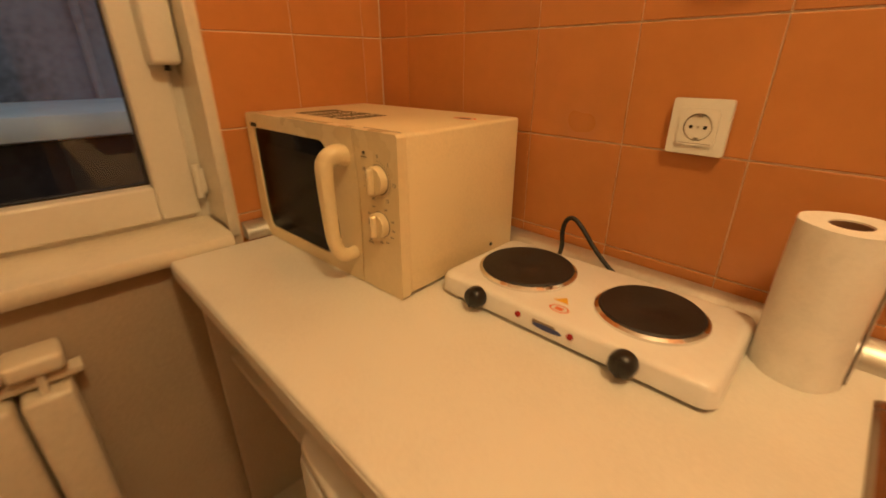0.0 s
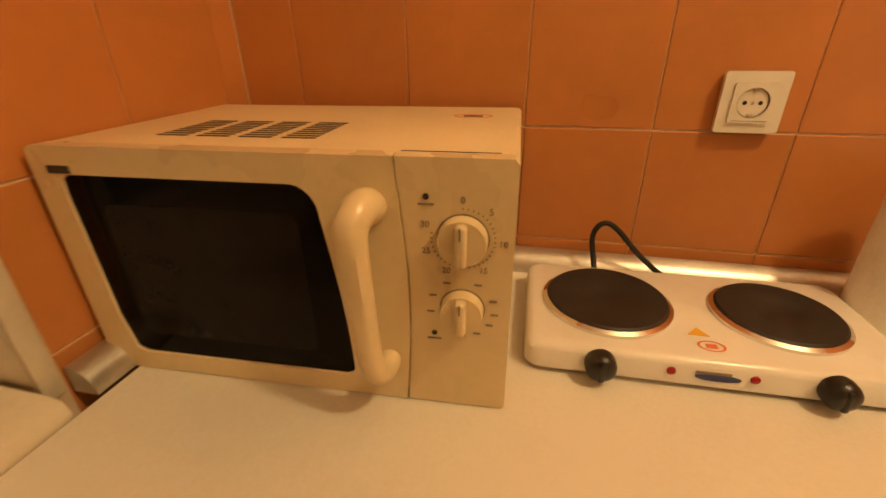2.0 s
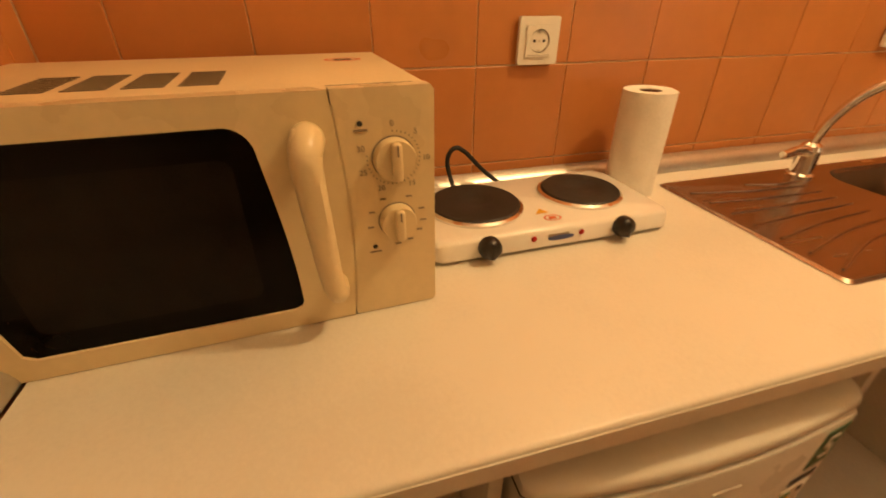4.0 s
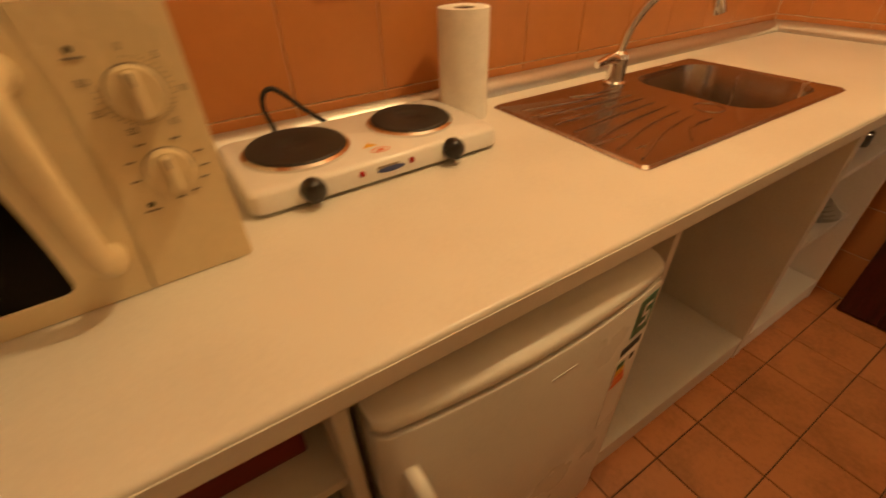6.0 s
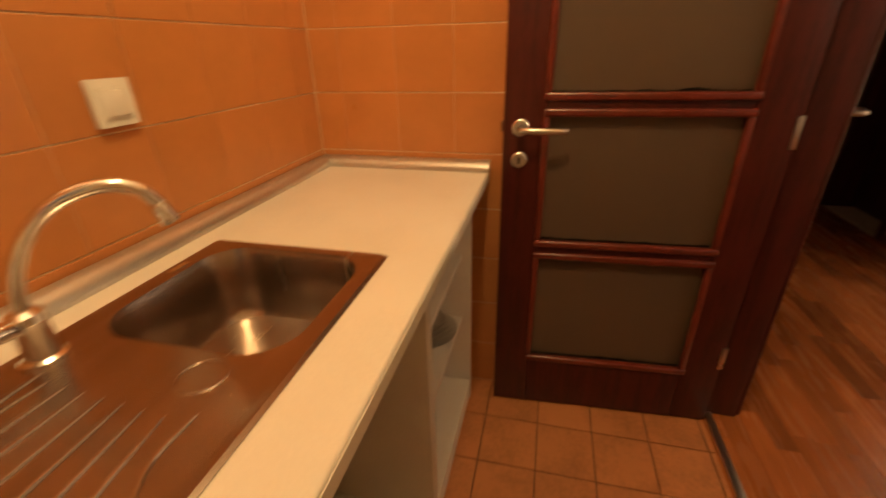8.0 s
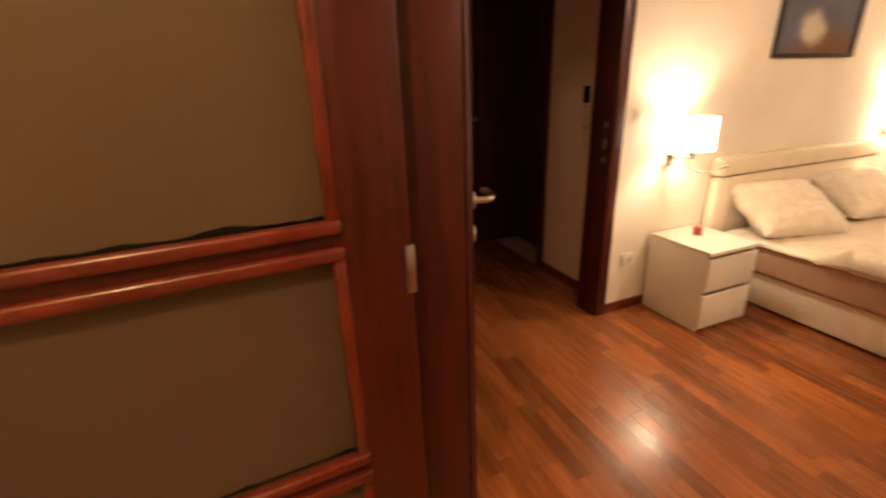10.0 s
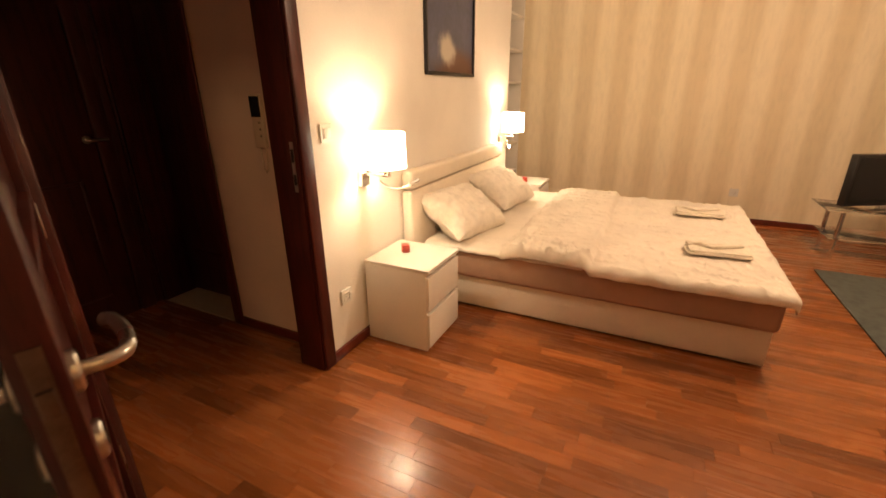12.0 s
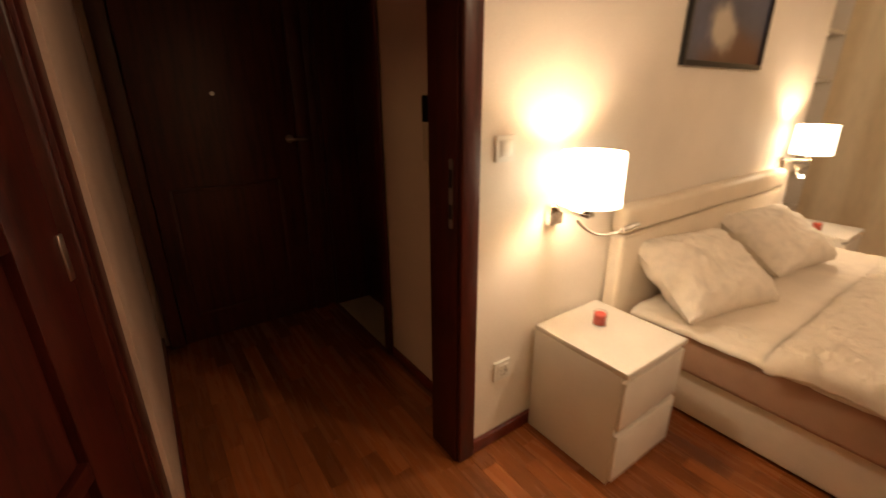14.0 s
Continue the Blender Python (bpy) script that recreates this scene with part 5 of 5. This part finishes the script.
def towel(x, y, turn, label):
    t = thing("folded_towel", pose(x, y, 0.4538, 0, 0, turn), label, "towel", "towels on the bed")

    def soft_slab(x0, x1, y0, y1, z0, z1, seed):
        """A folded layer with round, slightly uneven edges."""
        bm = bmesh.new()
        n, m = 30, 16
        cx, cy, hx, hy, cz, hz = (x0 + x1) / 2, (y0 + y1) / 2, (x1 - x0) / 2, (y1 - y0) / 2, (z0 + z1) / 2, (z1 - z0) / 2
        bmesh.ops.create_uvsphere(bm, u_segments=4 * n, v_segments=2 * m, radius=1.0)
        for v in bm.verts:
            p = v.co.copy()
            flat = math.hypot(p.x, p.y)
            ang = math.atan2(p.y, p.x)
            k = (abs(math.cos(ang)) ** 8 + abs(math.sin(ang)) ** 8) ** (-1 / 8)
            rad = min(1.0, flat) ** 0.25
            wob = 0.006 * noise.noise((math.cos(ang) * 2 + seed, math.sin(ang) * 2, seed))
            edge = 1 - 0.010 / min(hx, hy) * (1 - rad)
            v.co = ((hx * edge + wob) * k * rad * math.cos(ang) + cx, (hy * edge + wob) * k * rad * math.sin(ang) + cy, cz + hz * math.copysign(abs(p.z) ** 0.5, p.z) + (0.0035 * noise.noise((math.cos(ang) * flat * 3 + seed, math.sin(ang) * flat * 3, 1.0)) if p.z > 0 else 0.0))
        return bm
    base = part("bath_towel", soft_slab(-0.155, 0.155, -0.055, 0.105, 0.0, 0.018, x * 9 + y), TOWEL, t)
    part("upper_fold", soft_slab(-0.148, 0.150, -0.045, 0.098, 0.0165, 0.027, x * 5 + y), TOWEL, base)

    def roll(path, r):
        bm = tube(bmesh.new(), smooth_path(path, 8), r, 14)
        for v in bm.verts:
            q = noise.noise((v.co.x * 22, v.co.y * 22, v.co.z * 30 + x))
            v.co.z += 0.005 * q
            v.co.y += 0.005 * noise.noise((v.co.x * 18, v.co.z * 30, y))
        return bm
    h = part("hand_towel", roll([(0.150, -0.030, 0.028), (0.085, 0.000, 0.034), (0.030, 0.045, 0.037), (-0.050, 0.015, 0.037), (-0.125, -0.030, 0.032)], 0.0115), TOWEL, t, "hand towel rolled and looped")
    part("loop", roll([(0.148, 0.006, 0.028), (0.095, -0.022, 0.033), (0.040, 0.010, 0.036), (-0.045, -0.012, 0.033), (-0.120, -0.052, 0.029)], 0.0095), TOWEL, h)


towel(0.850, -3.338, 5, "two folded cream terry towels near the foot of the bed")
towel(0.883, -4.185, 2, "folded cream terry towels on the far half of the bed")


def night_print():
    """Dusk-blue print: a pale rounded hill of light low down, brown towards the foot."""
    m = material("dusk_print", (0.085, 0.095, 0.165), 0.30, vary=0.22, scale=6, fine=30, bump=0.0, soft=0.2)
    nt = m.node_tree
    b = nt.nodes["Principled BSDF"]
    tc = nt.nodes.new("ShaderNodeTexCoord")
    wob = nt.nodes.new("ShaderNodeTexNoise")
    wob.inputs["Scale"].default_value, wob.inputs["Detail"].default_value = 9, 4
    nt.links.new(tc.outputs["Object"], wob.inputs["Vector"])

    def layer(centre, size, lo, hi, colour, under, rag):
        mp = nt.nodes.new("ShaderNodeMapping")
        mp.inputs["Location"].default_value = (0, -centre[0] / size[0], -centre[1] / size[1])
        mp.inputs["Scale"].default_value = (0, 1 / size[0], 1 / size[1])
        nt.links.new(tc.outputs["Object"], mp.inputs[0])
        ln = nt.nodes.new("ShaderNodeVectorMath")
        ln.operation = "LENGTH"
        nt.links.new(mp.outputs[0], ln.inputs[0])
        ad = nt.nodes.new("ShaderNodeMath")
        ad.operation, ad.inputs[1].default_value = "MULTIPLY_ADD", rag
        nt.links.new(wob.outputs["Fac"], ad.inputs[0])
        nt.links.new(ln.outputs["Value"], ad.inputs[2])
        mr = nt.nodes.new("ShaderNodeMapRange")
        mr.interpolation_type = "SMOOTHSTEP"
        for k, v in enumerate((lo + rag / 2, hi + rag / 2, 1.0, 0.0)):
            mr.inputs[k + 1].default_value = v
        nt.links.new(ad.outputs[0], mr.inputs[0])
        mx = nt.nodes.new("ShaderNodeMix")
        mx.data_type = "RGBA"
        nt.links.new(mr.outputs[0], mx.inputs["Factor"])
        nt.links.new(under, mx.inputs["A"])
        mx.inputs["B"].default_value = (*colour, 1)
        return mx.outputs["Result"]
    col = b.inputs["Base Color"].links[0].from_socket
    col = layer((-0.10, 0.0), (0.40, 0.20), 0.5, 1.1, (0.12, 0.050, 0.030), col, 0.5)
    col = layer((0.08, 0.150), (0.150, 0.120), 0.35, 1.05, (0.50, 0.46, 0.40), col, 1.1)
    nt.links.new(col, b.inputs["Base Color"])
    return m


def picture():
    p = thing("framed_picture", pose(BX1, -3.517, 1.396), "dark framed night picture in blue with a pale shape", "picture")
    W, Hh = 0.377, 0.54
    fr = bmesh.new()
    for sp in ((-W, -W + 0.022, 0, Hh), (W - 0.022, W, 0, Hh)):
        box(fr, -0.022, -0.001, sp[0], sp[1], sp[2], sp[3], bevel=0.003)
    for z in (0, Hh - 0.022):
        box(fr, -0.022, -0.001, -W + 0.022, W - 0.022, z, z + 0.022, bevel=0.003)
    part("frame", fr, BLACK, p)
    part("print", boxes((-0.010, -0.002, -W + 0.0215, W - 0.0215, 0.0215, Hh - 0.0215)), night_print(), p)


picture()
sw = pose(BX1, -2.207, 1.13, 0, 0, -90)
socket(sw, "white wall switch beside the hall door frame", False, "wall_switch")
socket(pose(BX1, -2.238, 0.318, 0, 0, -90), "white wall socket low on the bedroom wall")
socket(pose(0.45, BY0, 0.306, 0, 0, 180), "white wall socket on the striped wallpaper")


def shelving():
    s = thing("shelf_unit", pose(2.73, BY0, 0), "tall white open shelving in the wall niche", "shelves")
    for y0 in (0.002, 0.965):
        part("side_panel", boxes((0, 0.195, y0, y0 + 0.02, 0, 2.4), bevel=0.002), FURN, s)
    for k in range(8):
        part("shelf", boxes((0.0, 0.195, 0.0225, 0.9645, 0.05 + 0.33 * k, 0.072 + 0.33 * k), bevel=0.002), FURN, s)


shelving()


def tv():
    st = thing("tv_stand", pose(-0.372, -5.076, 0), "low glass television stand with chrome legs", "stand")
    part("glass_top", boxes((-0.45, 0.33, -0.22, 0.22, 0.400, 0.410), bevel=0.003), CLEAR_TINT, st, "clear glass top")
    part("glass_shelf", boxes((-0.42, 0.28, -0.20, 0.20, 0.180, 0.188), bevel=0.003), CLEAR_TINT, st, "clear glass shelf")
    for lx in (-0.36, 0.22):
        for ly in (-0.16, 0.16):
            part("leg", tube(bmesh.new(), [(lx, ly, 0), (lx, ly, 0.3995)], 0.016, 14), CHROME, st)
    t = thing("television", pose(-0.425, -5.076, 0.4105, 0, 0, 28), "dark flat-screen television switched off", "television")
    b = part("body", boxes((-0.36, 0.36, -0.03, 0.03, 0.035, 0.425), bevel=0.008), BLACK, t)
    part("screen", boxes((-0.335, 0.335, 0.0302, 0.032, 0.060, 0.402)), SCREEN, b, "glossy dark screen")
    part("neck", boxes((-0.05, 0.05, -0.02, 0.02, 0.008, 0.04), bevel=0.004), SATIN, t)
    part("foot", boxes((-0.17, 0.17, -0.09, 0.09, 0, 0.010), bevel=0.004), SATIN, t)


tv()
rug_bm = boxes((-1.5, 0.0, -0.95, 0.55, 0.0, 0.012), bevel=0.004)
tagged(part("rug", rug_bm, RUG, m=pose(0.018, -3.646, 0.0005, 0, 0, 0)), "dark grey rug on the parquet", "rug")


def intercom():
    i = thing("intercom", pose(2.911, HY0, 0.07), "narrow wall intercom with a dark screen and handset cord", "intercom")
    body = part("body", boxes((-0.034, 0.034, 0.0006, 0.024, 0.985, 1.225), bevel=0.006), DULL_PLASTIC, i)
    part("screen", boxes((-0.030, 0.030, 0.0242, 0.026, 1.125, 1.215)), SCREEN, body)
    for k in range(3):
        part("button", lathe(bmesh.new(), [(0.006, 0), (0.006, 0.003)], 12, pose(-0.015, 0.024, 1.10 - 0.03 * k, -90)), GREY_INK_SHADE, body)
    part("cord", tube(bmesh.new(), smooth_path([(0.012, 0.014, 0.99), (0.010, 0.016, 0.91), (-0.004, 0.014, 0.87), (-0.02, 0.014, 0.91), (-0.022, 0.014, 0.99)], 8), 0.004, 8), DULL_PLASTIC, i)


intercom()


def ceiling_lamp(x, y, name, label):
    c = thing(name, pose(x, y, 0), label, "ceiling lamp")
    part("mount", lathe(bmesh.new(), [(0.07, H - 0.0005), (0.07, H - 0.03), (0.03, H - 0.045), (0.008, H - 0.06)], 28), WHITE_METAL, c)
    part("stem", tube(bmesh.new(), [(0, 0, H - 0.06), (0, 0, H - 0.16)], 0.006), WHITE_METAL, c)
    part("dish", lathe(bmesh.new(), [(0.02, H - 0.155), (0.10, H - 0.135), (0.11, H - 0.13), (0.10, H - 0.125), (0.02, H - 0.145)], 32), WHITE_METAL, c)


ceiling_lamp(0.40, 0.15, "kitchen_ceiling_lamp", "ceiling lamp over the worktop")
ceiling_lamp(0.25, -3.35, "bedroom_ceiling_lamp", "ceiling lamp of the bedroom")


# ---- tiles and strips, piece by piece ----
PIECES = {}


def piece(kind, w, h, t, mat, inset=0.0012):
    """A slab with eased edges: w along x, h along z, its face at y = -t. Alike sizes share one mesh."""
    key = (kind, round(w, 3), round(h, 3))
    if key not in PIECES:
        bm = bmesh.new()
        rows = [[bm.verts.new((x, y, z)) for x, z in ((i, i), (w - i, i), (w - i, h - i), (i, h - i))] for y, i in ((0.0, 0.0), (-t * 0.7, 0.0), (-t, inset))]
        for a, b in zip(rows, rows[1:]):
            for k in range(4):
                bm.faces.new((a[k], a[(k + 1) % 4], b[(k + 1) % 4], b[k]))
        bm.faces.new(rows[-1])
        PIECES[key] = mesh_of(kind, bm, mat, smooth=False)
    return PIECES[key]


def cells(lo, hi, start, pitch, gap):
    out, k = [], math.floor((lo - start) / pitch)
    while start + k * pitch < hi:
        a, b = max(lo, start + k * pitch + gap / 2), min(hi, start + (k + 1) * pitch - gap / 2)
        if b - a > 0.006:
            out.append((a, b))
        k += 1
    return out


def lay(parent, kind, us, vs, place, t, mat):
    for v0, v1 in vs:
        for u0, u1 in us:
            ob = new(kind, piece(kind, u1 - u0, v1 - v0, t, mat))
            ob.parent = parent
            ob.matrix_basis = place(u0, v0)


P = 0.185
rows_z = cells(0.0, H - 0.003, 0.926, P, 0.0030)
rows_top = [r for r in rows_z if r[1] > COUNTER - 0.05]
lay(wall_kitchen_north, "tile", cells(KX0 + 0.003, KX1 - 0.003, -0.3045, P, 0.0019), rows_top, lambda u, v: pose(u, KY1, v), 0.0022, TILE)
lay(wall_kitchen_west, "tile", cells(0.372, KY1 - 0.004, KY1 - 0.056 - P * 4, P, 0.0024), rows_top, lambda u, v: pose(KX0, u, v, 0, 0, 90), 0.0022, TILE)
lay(wall_kitchen_east, "tile", cells(-(KY1 - 0.004), -(KY0 + 0.014), -0.70, P, 0.0012), rows_z, lambda u, v: pose(KX1, -u, v, 0, 0, -90), 0.0022, TILE)
lay(floor_kitchen, "floor_tile", cells(KX0, KX1, 0.888, 0.1945, 0.0036), cells(KY0 + 0.006, KY1, -0.005, 0.187, 0.0036), lambda u, v: pose(u, v, -0.0045, -90), 0.0045, FLOOR_TILE)

# strip parquet: the nearest strips are pieces, the rest one sheet
random.seed(5)
SW_ = 0.068
far_me_verts, far_me_faces = [], []
count = 0
y = BY0
row = 0
while y < KY0 - 0.03:
    x = BX0 - random.random() * 0.4
    xe = HX1 if (HY0 < y + SW_ / 2 < HY1) else (2.73 if y < -4.8 else 2.55)
    while x < xe:
        L = random.choice((0.32, 0.40, 0.40, 0.48, 0.56))
        x0, x1 = max(x, BX0), min(x + L, xe)
        x += L
        if x1 - x0 < 0.03:
            continue
        near = y > -2.80 and x1 > 0.55 and count < 300
        w, h = x1 - x0 - 0.0005, SW_ - 0.0004
        if near:
            ob = new("parquet_strip", piece("parquet_strip", w, h, 0.006, PARQUET, 0.0001))
            ob.parent = floor_bedroom
            ob.matrix_basis = pose(x0, y, -0.006, -90)
            count += 1
        else:
            b0 = len(far_me_verts)
            far_me_verts += [(x0, y, 0.0), (x0 + w, y, 0.0), (x0 + w, y + h, 0.0), (x0, y + h, 0.0), (x0, y, -0.006), (x0 + w, y, -0.006), (x0 + w, y + h, -0.006), (x0, y + h, -0.006)]
            far_me_faces += [tuple(b0 + i for i in q) for q in ((0, 1, 2, 3), (4, 5, 1, 0), (5, 6, 2, 1), (6, 7, 3, 2), (7, 4, 0, 3))]
    y += SW_
    row += 1
PARQUET_FAR = material("jatoba_parquet_far", (0.305, 0.097, 0.026), 0.26, vary=0.13, scale=4, fine=24, bump=0.02, stretch=(0.8, 9, 9), coat=0.08, spec=0.4, soft=0.08)
nt = PARQUET_FAR.node_tree
bsdf = nt.nodes["Principled BSDF"]
old = bsdf.inputs["Base Color"].links[0].from_socket
geo = nt.nodes.new("ShaderNodeNewGeometry")
mr = nt.nodes.new("ShaderNodeMapRange")
mr.inputs[3].default_value, mr.inputs[4].default_value = 0.64, 1.36
hs = nt.nodes.new("ShaderNodeHueSaturation")
nt.links.new(geo.outputs["Random Per Island"], mr.inputs[0])
nt.links.new(mr.outputs[0], hs.inputs["Value"])
nt.links.new(old, hs.inputs["Color"])
nt.links.new(hs.outputs[0], bsdf.inputs["Base Color"])
me = bpy.data.meshes.new("parquet_strips")
me.from_pydata(far_me_verts, [], far_me_faces)
me.materials.append(PARQUET_FAR)
strips = new("parquet_strips", me)
strips.parent = floor_bedroom
strips["kind"] = "stuff"
